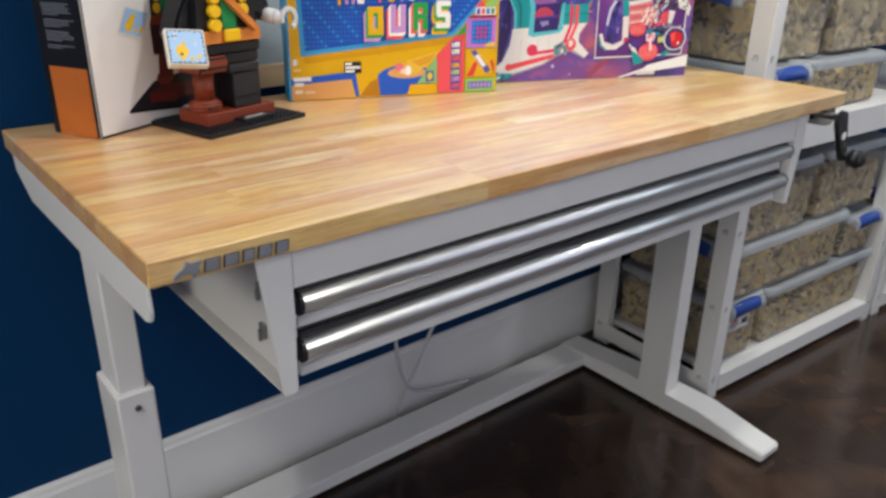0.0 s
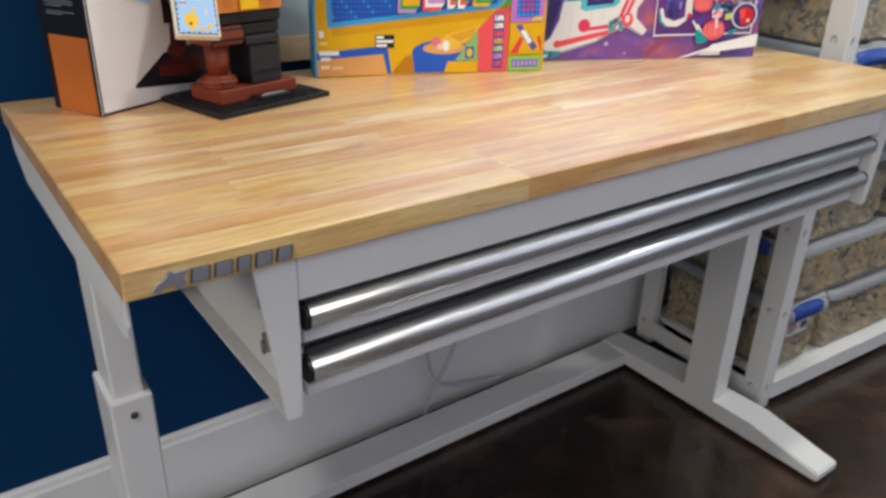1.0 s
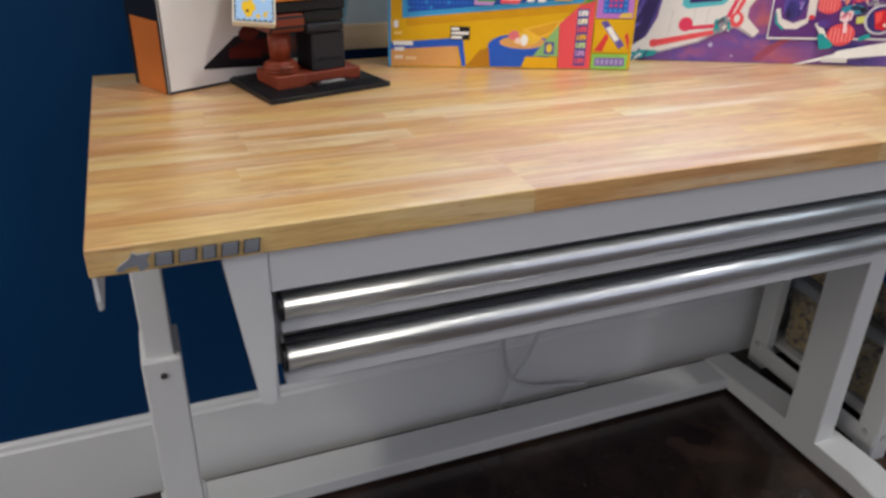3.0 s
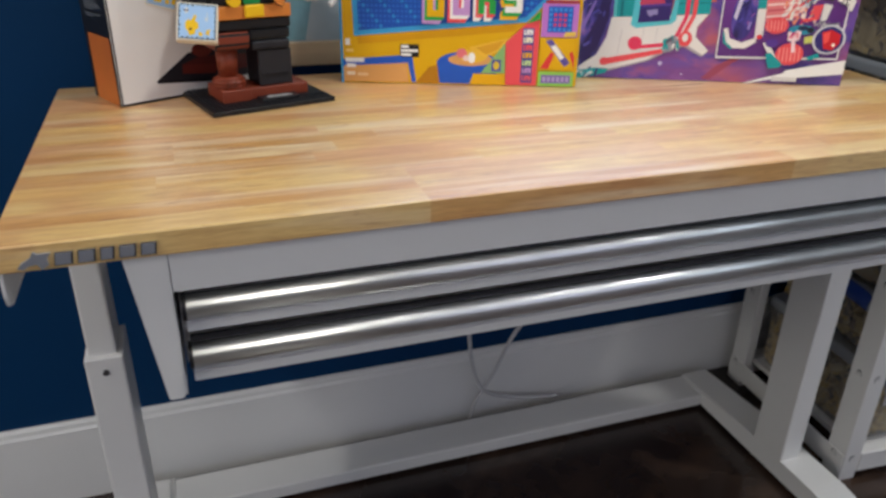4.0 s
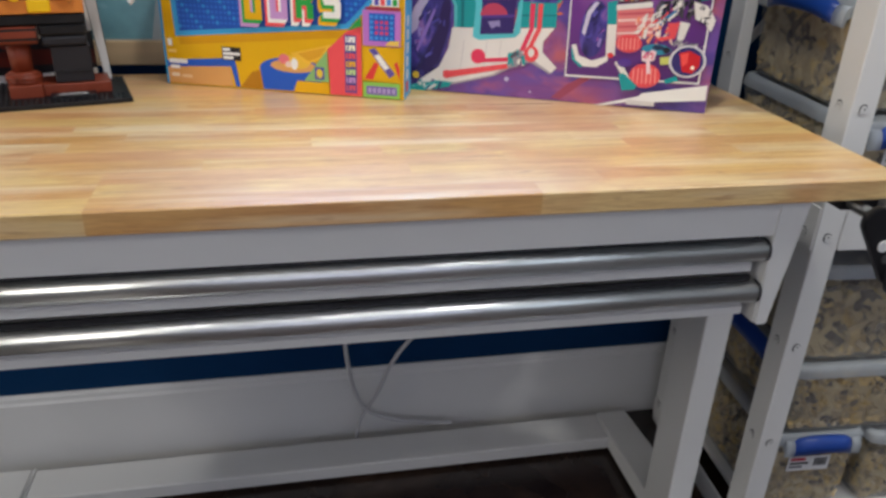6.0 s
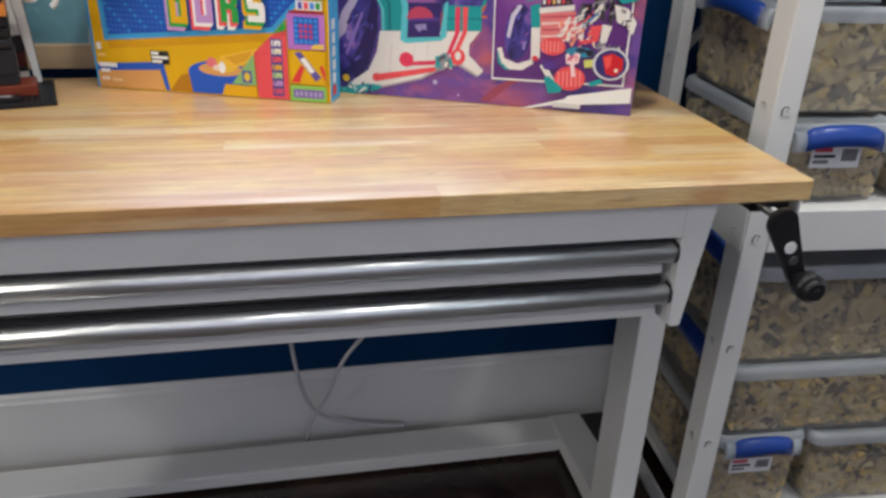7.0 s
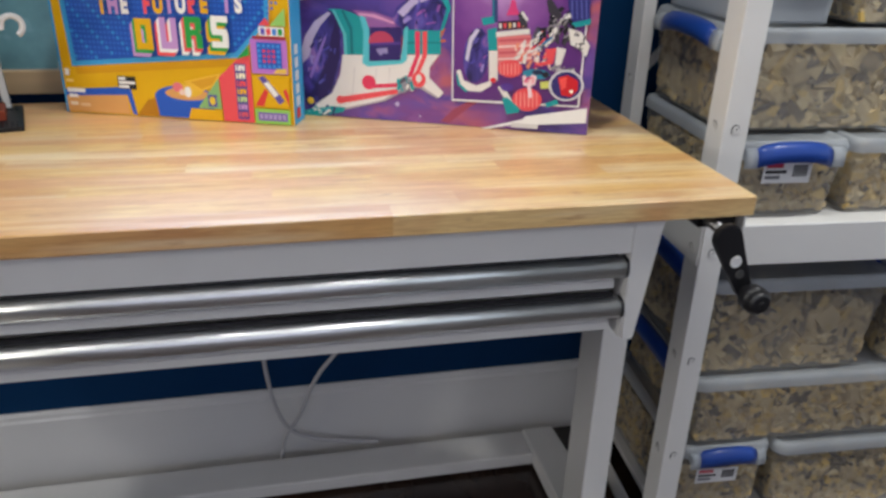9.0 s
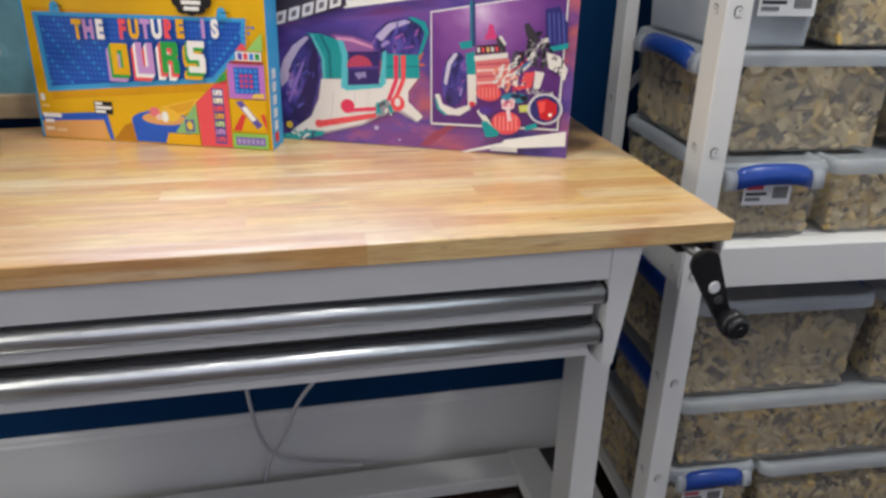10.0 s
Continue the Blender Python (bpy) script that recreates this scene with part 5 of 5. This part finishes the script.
P.poly([(0.366, 0.171), (0.37, 0.172), (0.371, 0.164), (0.367, 0.164)], CREAM)
P.poly([(0.373, 0.172), (0.378, 0.172), (0.378, 0.165), (0.374, 0.164)], CORAL)
P.poly([(0.381, 0.173), (0.385, 0.173), (0.386, 0.166), (0.382, 0.165)], ink(236, 190, 120))
P.poly([(0.388, 0.173), (0.392, 0.174), (0.393, 0.167), (0.389, 0.166)], CREAM)
P.poly([(0.395, 0.174), (0.399, 0.175), (0.4, 0.167), (0.396, 0.167)], CORAL)
P.poly([(0.403, 0.175), (0.407, 0.175), (0.407, 0.168), (0.404, 0.168)], ink(236, 190, 120))
P.poly([(0.362, 0.158), (0.415, 0.166), (0.416, 0.158), (0.363, 0.15)], CREAM)
P.poly([(0.377, 0.184), (0.382, 0.198), (0.384, 0.209), (0.39, 0.207), (0.393, 0.196), (0.398, 0.186)], ink(222, 70, 130))
P.poly([(0.395, 0.186), (0.402, 0.193), (0.411, 0.179), (0.408, 0.166), (0.4, 0.174)], ink(60, 60, 70))
P.poly([(0.399, 0.189), (0.403, 0.192), (0.412, 0.18), (0.41, 0.176)], CREAM)
P.shards(0.421, 0.123, 0.037, 0.025, -10, [CREAM, ink(244, 200, 190), CORAL, ink(240, 150, 120), PINK, ink(250, 226, 220)], 46, 53, 0.0065)
P.poly([(0.442, 0.136), (0.46, 0.139), (0.456, 0.114), (0.432, 0.108), (0.43, 0.113), (0.447, 0.118)], CORAL)
P.poly([(0.46, 0.14), (0.475, 0.138), (0.469, 0.113), (0.459, 0.11)], CREAM)
P.shards(0.433, 0.152, 0.019, 0.018, -30, [ink(40, 38, 46), ink(40, 38, 46), CREAM, ink(90, 86, 96), ink(60, 140, 190), CORAL], 34, 54, 0.006)
P.shards(0.464, 0.170, 0.026, 0.029, 30, [ink(34, 32, 40), ink(34, 32, 40), ink(70, 66, 76), CREAM, ink(150, 146, 152)], 44, 55, 0.008)
P.poly([(0.438, 0.21), (0.445, 0.213), (0.464, 0.189), (0.459, 0.181), (0.443, 0.192)], ink(60, 56, 66))
P.poly([(0.469, 0.234), (0.49, 0.239), (0.505, 0.213), (0.507, 0.184), (0.482, 0.178), (0.472, 0.201)], ink(46, 48, 118))
P.poly([(0.474, 0.228), (0.476, 0.229), (0.481, 0.184), (0.479, 0.183)], ink(96, 100, 176))
P.poly([(0.481, 0.228), (0.483, 0.229), (0.488, 0.184), (0.487, 0.183)], ink(96, 100, 176))
P.poly([(0.488, 0.229), (0.49, 0.229), (0.496, 0.185), (0.494, 0.184)], ink(96, 100, 176))
P.poly([(0.495, 0.229), (0.497, 0.23), (0.503, 0.185), (0.501, 0.184)], ink(96, 100, 176))
P.poly([(0.479, 0.178), (0.509, 0.186), (0.508, 0.177), (0.486, 0.172)], TEAL)
P.poly([(0.475, 0.17), (0.496, 0.165), (0.511, 0.145), (0.507, 0.127), (0.496, 0.139), (0.481, 0.145)], CREAM)
P.shards(0.493, 0.151, 0.014, 0.016, 40, [ink(40, 38, 46), ink(90, 86, 96), CREAM], 12, 56, 0.005)
P.ell(0.388, 0.102, 0.020, 0.014, CORAL, rot=0)
P.ell(0.419, 0.054, 0.024, 0.019, CORAL, rot=0)
P.poly([(0.372, 0.109), (0.373, 0.109), (0.374, 0.092), (0.372, 0.092)], ink(250, 156, 150))
P.poly([(0.4, 0.064), (0.402, 0.064), (0.403, 0.041), (0.401, 0.04)], ink(250, 156, 150))
P.poly([(0.377, 0.11), (0.379, 0.11), (0.38, 0.092), (0.378, 0.092)], ink(250, 156, 150))
P.poly([(0.407, 0.065), (0.409, 0.065), (0.41, 0.041), (0.408, 0.041)], ink(250, 156, 150))
P.poly([(0.383, 0.11), (0.385, 0.11), (0.386, 0.093), (0.384, 0.092)], ink(250, 156, 150))
P.poly([(0.413, 0.065), (0.415, 0.065), (0.417, 0.041), (0.415, 0.041)], ink(250, 156, 150))
P.poly([(0.389, 0.11), (0.391, 0.11), (0.392, 0.093), (0.39, 0.093)], ink(250, 156, 150))
P.poly([(0.42, 0.065), (0.422, 0.066), (0.424, 0.042), (0.421, 0.042)], ink(250, 156, 150))
P.poly([(0.395, 0.111), (0.397, 0.111), (0.398, 0.093), (0.396, 0.093)], ink(250, 156, 150))
P.poly([(0.427, 0.066), (0.429, 0.066), (0.43, 0.042), (0.428, 0.042)], ink(250, 156, 150))
P.poly([(0.401, 0.111), (0.402, 0.111), (0.403, 0.094), (0.402, 0.094)], ink(250, 156, 150))
P.poly([(0.433, 0.066), (0.435, 0.067), (0.437, 0.043), (0.435, 0.043)], ink(250, 156, 150))
P.ell(0.431, 0.096, 0.022, 0.008, ink(52, 140, 170), rot=0)
P.ell(0.433, 0.099, 0.009, 0.004, ink(40, 50, 80), rot=0)
P.ell(0.446, 0.096, 0.006, 0.005, ink(34, 36, 50), rot=0)
P.poly([(0.438, 0.084), (0.454, 0.087), (0.454, 0.075), (0.44, 0.073)], ink(206, 210, 110))
P.poly([(0.409, 0.092), (0.414, 0.093), (0.418, 0.085), (0.424, 0.095), (0.432, 0.093), (0.43, 0.079), (0.424, 0.077), (0.427, 0.058), (0.421, 0.057), (0.418, 0.076), (0.411, 0.077)], ink(246, 214, 222))
P.shards(0.420, 0.086, 0.011, 0.007, 0, [PINK, ink(222, 70, 130), CREAM], 12, 57, 0.004)
P.poly([(0.37, 0.071), (0.378, 0.076), (0.403, 0.039), (0.397, 0.032)], CREAM)
P.ell(0.385, 0.072, 0.011, 0.007, ink(92, 60, 150), rot=0)
P.poly([(0.378, 0.053), (0.386, 0.056), (0.409, 0.038), (0.406, 0.031), (0.387, 0.028)], TEAL)
P.poly([(0.449, 0.05), (0.467, 0.058), (0.471, 0.05), (0.452, 0.044)], TEAL)
P.ell(0.362, 0.082, 0.005, 0.004, ink(220, 60, 70), rot=0)
P.shards(0.477, 0.106, 0.029, 0.005, 0, [ink(170, 168, 176), CREAM, ink(120, 116, 130)], 16, 58, 0.005)
P.ell(0.480, 0.081, 0.028, 0.025, ink(212, 212, 220), rot=0)
P.ell(0.480, 0.081, 0.024, 0.022, ink(52, 46, 112), rot=0)
P.poly([(0.466, 0.093), (0.481, 0.098), (0.498, 0.09), (0.499, 0.075), (0.489, 0.063), (0.474, 0.065)], ink(206, 32, 44))
P.poly([(0.468, 0.091), (0.48, 0.095), (0.48, 0.078), (0.473, 0.073)], ink(240, 84, 80))
P.ell(0.489, 0.072, 0.003, 0.003, ink(255, 240, 225), rot=0)
P.fit = (1, 0, 1, 0)
# white stepped bars at the lower edge and over the picture
P.poly([(0.345, 0.001), (0.357, 0.001), (0.430, 0.018), (0.430, 0.026), (0.410, 0.020)], WHT)
P.poly([(0.405, 0.010), (0.4185, 0.0265), (W - 0.004, 0.047), (W - 0.003, 0.0225)], WHT)
P.rect(0.396, 0.440, 0.0065, 0.014, ink(214, 212, 210))
P.poly([(0.150, 0.222), (0.300, 0.246), (0.300, 0.258), (0.150, 0.234)], WHT)
P.poly([(0.0, 0.180), (0.155, 0.226), (0.150, 0.255), (0.0, 0.225)], ink(60, 54, 70))
for i in range(5):
    u = 0.032 + i * 0.0235
    P.poly([(u, 0.190 + i * 0.0075), (u + 0.019, 0.196 + i * 0.0075), (u + 0.022, 0.216 + i * 0.0075), (u + 0.003, 0.210 + i * 0.0075)], ink(226, 226, 230))
    P.poly([(u + 0.006, 0.197 + i * 0.0075), (u + 0.014, 0.1995 + i * 0.0075), (u + 0.0155, 0.209 + i * 0.0075), (u + 0.0075, 0.2065 + i * 0.0075)], ink(110, 104, 120))
P.done()

# tall white-fronted box of the figure
wbox, W = carton("toy_box", (0.102, 0.4755), (0.337, 0.590), 0.094, 0.42, ink(22, 24, 30), ink(232, 228, 224), "tall white and black cardboard toy box with an orange patch")
P = Print(wbox, "front_print", label="printed picture of a stand and map tile on white")
P.rect(0.001, 0.0035, 0.001, 0.42, ink(22, 24, 30))
P.rect(0.001, W, 0.001, 0.004, ink(30, 30, 34))
P.poly([(0.060, 0.031), (0.1155, 0.067), (W, 0.080), (W, 0.020), (0.170, 0.0185)], ink(34, 32, 38))
P.poly([(0.060, 0.027), (0.060, 0.031), (0.170, 0.022), (0.170, 0.0155)], ink(22, 22, 26))
P.poly([(0.103, 0.036), (0.104, 0.050), (0.135, 0.060), (W, 0.050), (W, 0.028)], ink(84, 28, 24))
P.poly([(0.103, 0.036), (0.104, 0.050), (0.160, 0.044), (0.160, 0.029)], ink(104, 36, 28))
P.ell(0.140, 0.069, 0.018, 0.011, ink(112, 42, 34))
P.poly([(0.128, 0.070), (0.132, 0.110), (0.162, 0.110), (0.158, 0.070)], ink(92, 32, 26))
P.poly([(0.122, 0.106), (0.121, 0.152), (0.200, 0.150), (0.200, 0.104)], ink(52, 24, 26))
P.poly([(0.121, 0.150), (0.126, 0.163), (0.150, 0.166), (0.200, 0.156), (0.200, 0.148)], ink(124, 52, 34))
P.poly([(0.126, 0.163), (0.128, 0.26), (0.22, 0.27), (0.22, 0.158), (0.150, 0.166)], ink(26, 26, 34))
P.poly([(0.146, 0.166), (0.152, 0.24), (0.168, 0.24), (0.166, 0.163)], ink(24, 96, 60))
for u, v in ((0.139, 0.174), (0.141, 0.192)):
    P.ell(u, v, 0.008, 0.008, ink(224, 180, 30), n=16)
P.poly([(0.0570, 0.1446), (0.1029, 0.1296), (0.1226, 0.1688), (0.0771, 0.1822)], ink(228, 220, 204))
P.poly([(0.0605, 0.1468), (0.1015, 0.1335), (0.1190, 0.1676), (0.0785, 0.1793)], ink(158, 192, 228))
P.poly([(0.072, 0.148), (0.082, 0.145), (0.090, 0.156), (0.096, 0.168), (0.090, 0.170), (0.080, 0.162), (0.074, 0.156)], ink(236, 190, 30))
P.ell(0.0925, 0.145, 0.0035, 0.0032, ink(236, 190, 30), n=10)
P.poly([(0.098, 0.142), (0.104, 0.139), (0.108, 0.150), (0.102, 0.149)], ink(236, 190, 30))
P.done()
PATCH = mat("orange_card_print", srgb(186, 104, 44), 0.35, var=0.22, scale=22, bump=0.03, bump_scale=90)
P = Print(wbox, "side_print", "l", 0.0, "orange patch and white printed lines on black")
P.rect(0.0055, 0.0805, 0.0008, 0.1008, PATCH)
rngp = random.Random(3)
v = 0.1270
for block in (2, 5, 4, 6, 3, 5, 4, 6, 5):
    for k in range(block):
        P.rect(0.075 - rngp.uniform(0.046, 0.060) * (0.6 if k == 0 else 1), 0.075, v, v + 0.0012, ink(120, 126, 136))
        v += 0.0030
    v += 0.0042
P.done()

# framed picture on the wall behind the boxes
pic = empty("framed_picture", pose(0.56, WALL_Y, 0.885), "framed pale picture with a teal shape in a light wooden frame", "picture")
PINE = mat("pale_pine", (0.60, 0.43, 0.25), 0.5, var=0.2, scale=3, stretch=(1, 14, 14), bump=0.1, bump_scale=30)
for b in ((-0.31, 0.31, 0.02, 0.062), (-0.31, 0.31, 0.46, 0.50), (-0.31, -0.27, 0.0625, 0.4595), (0.27, 0.31, 0.0625, 0.4595)):
    part("frame_bar", box_bm(b[0], b[1], -0.03, -0.001, b[2], b[3], 0.002), PINE, pic)
part("sheet", box_bm(-0.271, 0.271, -0.016, -0.012, 0.06, 0.462), mat("mottled_print", (0.40, 0.46, 0.48), 0.25, var=0.35, scale=11), pic)
bm = bmesh.new()
extrude_poly(bm, [(-0.245 + x, -0.0166, z) for x, z in ((0.0, 0.064), (0.10, 0.064), (0.12, 0.16), (0.10, 0.30), (0.05, 0.34), (0.0, 0.28), (-0.02, 0.15))], (0, 1, 0), 0.0004)
part("teal_shape", bm, mat("teal_print", (0.17, 0.36, 0.42), 0.25, var=0.45, scale=18), pic)


# ---- brick-built display figure, one plain shape ----
def figure():
    FA = math.degrees(math.atan2(0.433 - 0.382, 0.416 - 0.229))
    mats = [ink(15, 16, 21), ink(122, 52, 32), ink(30, 30, 36), ink(206, 126, 52), ink(232, 186, 20), ink(20, 130, 70), ink(232, 224, 206), ink(158, 192, 228), ink(205, 205, 205), ink(88, 40, 26)]
    BLK, BRN, DRK, TANC, YELC, GRNC, CRM, SKYC, GRY, RED = range(10)
    bm = bmesh.new()
    w, d = 0.194, 0.150
    add_box(bm, 0, w, 0, d, 0.0005, 0.0075, BLK, 0.0006)
    for i in range(23):
        for j in range(18):
            x, y = 0.0088 + i * 0.0080, 0.0075 + j * 0.0080
            if 0.028 < x < 0.188 and 0.034 < y < 0.118:
                continue
            add_cyl(bm, (x, y, 0.0075), (x, y, 0.0092), 0.0024, 0.0024, 8, BLK)
    # brown stepped plinth with a name plate
    add_box(bm, 0.030, 0.075, 0.040, 0.110, 0.0076, 0.026, BRN, 0.001)
    add_box(bm, 0.0755, 0.170, 0.046, 0.110, 0.0076, 0.024, BRN, 0.001)
    add_box(bm, 0.084, 0.146, 0.022, 0.0445, 0.0076, 0.012, BLK, 0.0006)
    add_box(bm, 0.094, 0.136, 0.0305, 0.0325, 0.0121, 0.0125, GRY)
    add_box(bm, 0.098, 0.132, 0.0355, 0.0370, 0.0121, 0.0125, GRY)
    # turned peg leg
    for z0, z1, q0, q1 in ((0.026, 0.031, 0.0235, 0.0255), (0.031, 0.038, 0.0255, 0.0245), (0.038, 0.043, 0.0245, 0.016), (0.043, 0.084, 0.0145, 0.0165)):
        add_cyl(bm, (0.052, 0.072, z0), (0.052, 0.072, z1), q0, q1, 28, BRN)
    extrude_poly(bm, [(0.028, y, z) for y, z in ((0.048, 0.0838), (0.044, 0.092), (0.044, 0.106), (0.050, 0.111), (0.100, 0.111), (0.100, 0.0838))], (1, 0, 0), 0.053, BRN, 0.002)
    for k in range(3):
        for x in (0.0400, 0.0490):
            add_box(bm, x, x + 0.0055, 0.0466 + (0.0006 if x < 0.045 else 0), 0.050, 0.0295 + k * 0.0028, 0.0308 + k * 0.0028, RED)
    # dark leg with a ribbed front
    add_box(bm, 0.094, 0.148, 0.052, 0.104, 0.0245, 0.0790, DRK, 0.0015)
    for k in range(6):
        add_box(bm, 0.097 + k * 0.0082, 0.1035 + k * 0.0082, 0.0505, 0.0525, 0.038, 0.0425, BLK)
    add_box(bm, 0.084, 0.146, 0.048, 0.106, 0.0795, 0.094, DRK, 0.004, 2)
    add_box(bm, 0.082, 0.148, 0.050, 0.106, 0.0945, 0.111, BLK, 0.004, 2)
    add_box(bm, 0.026, 0.148, 0.046, 0.112, 0.1115, 0.1275, BLK, 0.002)
    # belt, waistcoat and coat
    add_box(bm, 0.024, 0.148, 0.042, 0.114, 0.128, 0.1465, TANC, 0.001)
    add_box(bm, 0.074, 0.104, 0.036, 0.0415, 0.130, 0.148, YELC, 0.002)
    extrude_poly(bm, [(x, 0.046, z) for x, z in ((0.026, 0.147), (0.146, 0.147), (0.136, 0.250), (0.036, 0.250))], (0, 1, 0), 0.064, BLK, 0.003)
    extrude_poly(bm, [(x, 0.0405, z) for x, z in ((0.074, 0.1475), (0.100, 0.1475), (0.106, 0.240), (0.068, 0.240))], (0, 1, 0), 0.006, GRNC, 0.001)
    for x in (0.060, 0.112):
        for z in (0.155, 0.175, 0.195, 0.215):
            if x < 0.1 or z > 0.16:
                add_cyl(bm, (x, 0.0455, z), (x, 0.035, z), 0.0098, 0.0090, 18, YELC)
    a, b = Vector((0.066, 0.034, 0.208)), Vector((0.134, 0.034, 0.146))
    t = (b - a).normalized()
    n = Vector((-t.z, 0, t.x)) * 0.006
    extrude_poly(bm, [a - n, b - n, b + n, a + n], (0, 1, 0), 0.007, TANC, 0.001)
    # sleeves, grey hook and the map tile
    extrude_poly(bm, [(x, 0.055, z) for x, z in ((0.136, 0.236), (0.184, 0.178), (0.172, 0.150), (0.140, 0.170))], (0, 1, 0), 0.040, BLK, 0.004)
    add_cyl(bm, (0.172, 0.066, 0.163), (0.182, 0.046, 0.158), 0.0105, 0.0125, 20, GRY)
    add_cyl(bm, (0.182, 0.046, 0.158), (0.187, 0.038, 0.1555), 0.0125, 0.008, 20, GRY)
    pts = [Vector((0.203 - 0.015 * math.cos(q), 0.036, 0.154 + 0.015 * math.sin(q))) for q in [math.radians(-20 + 6 * k) for k in range(45)]]
    for p, q in zip(pts, pts[1:]):
        add_cyl(bm, p, q, 0.0045, 0.0045, 12, GRY)
    extrude_poly(bm, [(x, 0.055, z) for x, z in ((0.036, 0.220), (0.006, 0.168), (-0.004, 0.140), (0.018, 0.132), (0.036, 0.166))], (0, 1, 0), 0.040, BLK, 0.004)
    extrude_poly(bm, [(x, 0.132, z) for x, z in ((0.152, 0.150), (0.166, 0.0078), (0.178, 0.0078), (0.170, 0.150))], (0, 1, 0), 0.010, GRY, 0.001)
    m = pose(-0.030, 0.034, 0.1095, -33, 5, -23)
    sub = bmesh.new()
    add_box(sub, 0.0, 0.0555, 0.0, 0.013, 0, 0.0555, CRM, 0.0008)
    add_box(sub, 0.0022, 0.0533, -0.0006, -0.0001, 0.0022, 0.0533, BLK)
    add_box(sub, 0.0030, 0.0525, -0.0009, -0.0005, 0.0030, 0.0525, SKYC)
    for pts in (((0.012, 0.026), (0.016, 0.030), (0.020, 0.029), (0.024, 0.038), (0.027, 0.036), (0.025, 0.028), (0.029, 0.026), (0.030, 0.018), (0.026, 0.016), (0.025, 0.009), (0.018, 0.007), (0.015, 0.014), (0.012, 0.018)),
                ((0.030, 0.008), (0.034, 0.006), (0.036, 0.010), (0.033, 0.013), (0.030, 0.012)), ((0.039, 0.010), (0.045, 0.008), (0.044, 0.013), (0.047, 0.017), (0.041, 0.016))):
        extrude_poly(sub, [(x, -0.0012, z) for x, z in pts], (0, 1, 0), 0.0004, YELC)
    for k in range(7):
        q = 0.0065 + k * 0.0068
        for x0, x1, z0, z1 in ((q, q + 0.0032, 0.0030, 0.0042 + 0.0006 * (k % 2)), (q, q + 0.0026, 0.0513 - 0.0006 * (k % 3), 0.0525), (0.0030, 0.0042 + 0.0005 * (k % 3), q, q + 0.0028), (0.0512 - 0.0006 * (k % 2), 0.0525, q, q + 0.0032)):
            add_box(sub, x0, x1, -0.0012, -0.0009, z0, z1, BLK)
    extrude_poly(sub, [(x, -0.0013, z) for x, z in ((0.0085, 0.0445), (0.0100, 0.0425), (0.0150, 0.0425), (0.0165, 0.0445))], (0, 1, 0), 0.0003, RED)
    extrude_poly(sub, [(x, -0.0013, z) for x, z in ((0.0115, 0.0450), (0.0155, 0.0455), (0.0125, 0.0485))], (0, 1, 0), 0.0003, CRM)
    extrude_poly(sub, [(x, -0.0013, z) for x, z in ((0.0405, 0.029), (0.0415, 0.029), (0.0415, 0.041), (0.0405, 0.041))], (0, 1, 0), 0.0003, GRY)
    for x, z, c in ((0.013, 0.041, GRY), (0.040, 0.032, GRY), (0.019, 0.016, RED)):
        add_cyl(sub, (x, -0.0014, z), (x, -0.0010, z), 0.0022, 0.0022, 10, c)
    bmesh.ops.transform(sub, matrix=m, verts=sub.verts[:])
    me = bpy.data.meshes.new("tmp")
    sub.to_mesh(me)
    sub.free()
    bm.from_mesh(me)
    bpy.data.meshes.remove(me)
    ob = thing("display_figure", bm, mats, "brick-built figure with brown peg leg on a black baseplate", "figurine")
    ob.matrix_world = pose(0.229, 0.382, TOP, 0, 0, FA)


figure()


# ---- staves of the tabletop ----
def stave_mesh(length, width, front=False, back=False, left=False, right=False):
    bm = bmesh.new()
    add_box(bm, 0, length, 0, width, -TH, 0)
    bm.edges.ensure_lookup_table()
    sel = []
    for e in bm.edges:
        c = (e.verts[0].co + e.verts[1].co) / 2
        if (front and c.y < 1e-6 and abs(c.z + TH / 2) > TH / 4) or (back and c.y > width - 1e-6 and abs(c.z + TH / 2) > TH / 4):
            sel.append(e)
        elif (left and c.x < 1e-6) or (right and c.x > length - 1e-6):
            if abs(c.z + TH / 2) > TH / 4 or (front and c.y < 1e-6):
                sel.append(e)
    if sel:
        bmesh.ops.bevel(bm, geom=sel, offset=0.0022, segments=3, affect="EDGES", profile=0.5)
    return mesh_of("stave", bm, WOOD)


rng = random.Random(21)
ROWS_N = 16
for r in range(ROWS_N):
    y0, wd = D * r / ROWS_N, D / ROWS_N
    cuts = [0.0]
    if r < 3:
        cuts += [0.434, (0.93, 1.02, 0.79)[r], L]
    else:
        x = rng.uniform(0.10, 0.40)
        while x < L - 0.12:
            cuts.append(0.845 if r in (5, 6, 7) and abs(x - 0.845) < 0.13 else x)
            x += rng.uniform(0.20, 0.48)
        cuts.append(L)
    for a, b in zip(cuts, cuts[1:]):
        st = new("stave", stave_mesh(b - a, wd, r == 0, r == ROWS_N - 1, a == 0, b == L))
        st.parent = top
        st.matrix_local = B0 @ Matrix.Translation((a, y0, TOP))
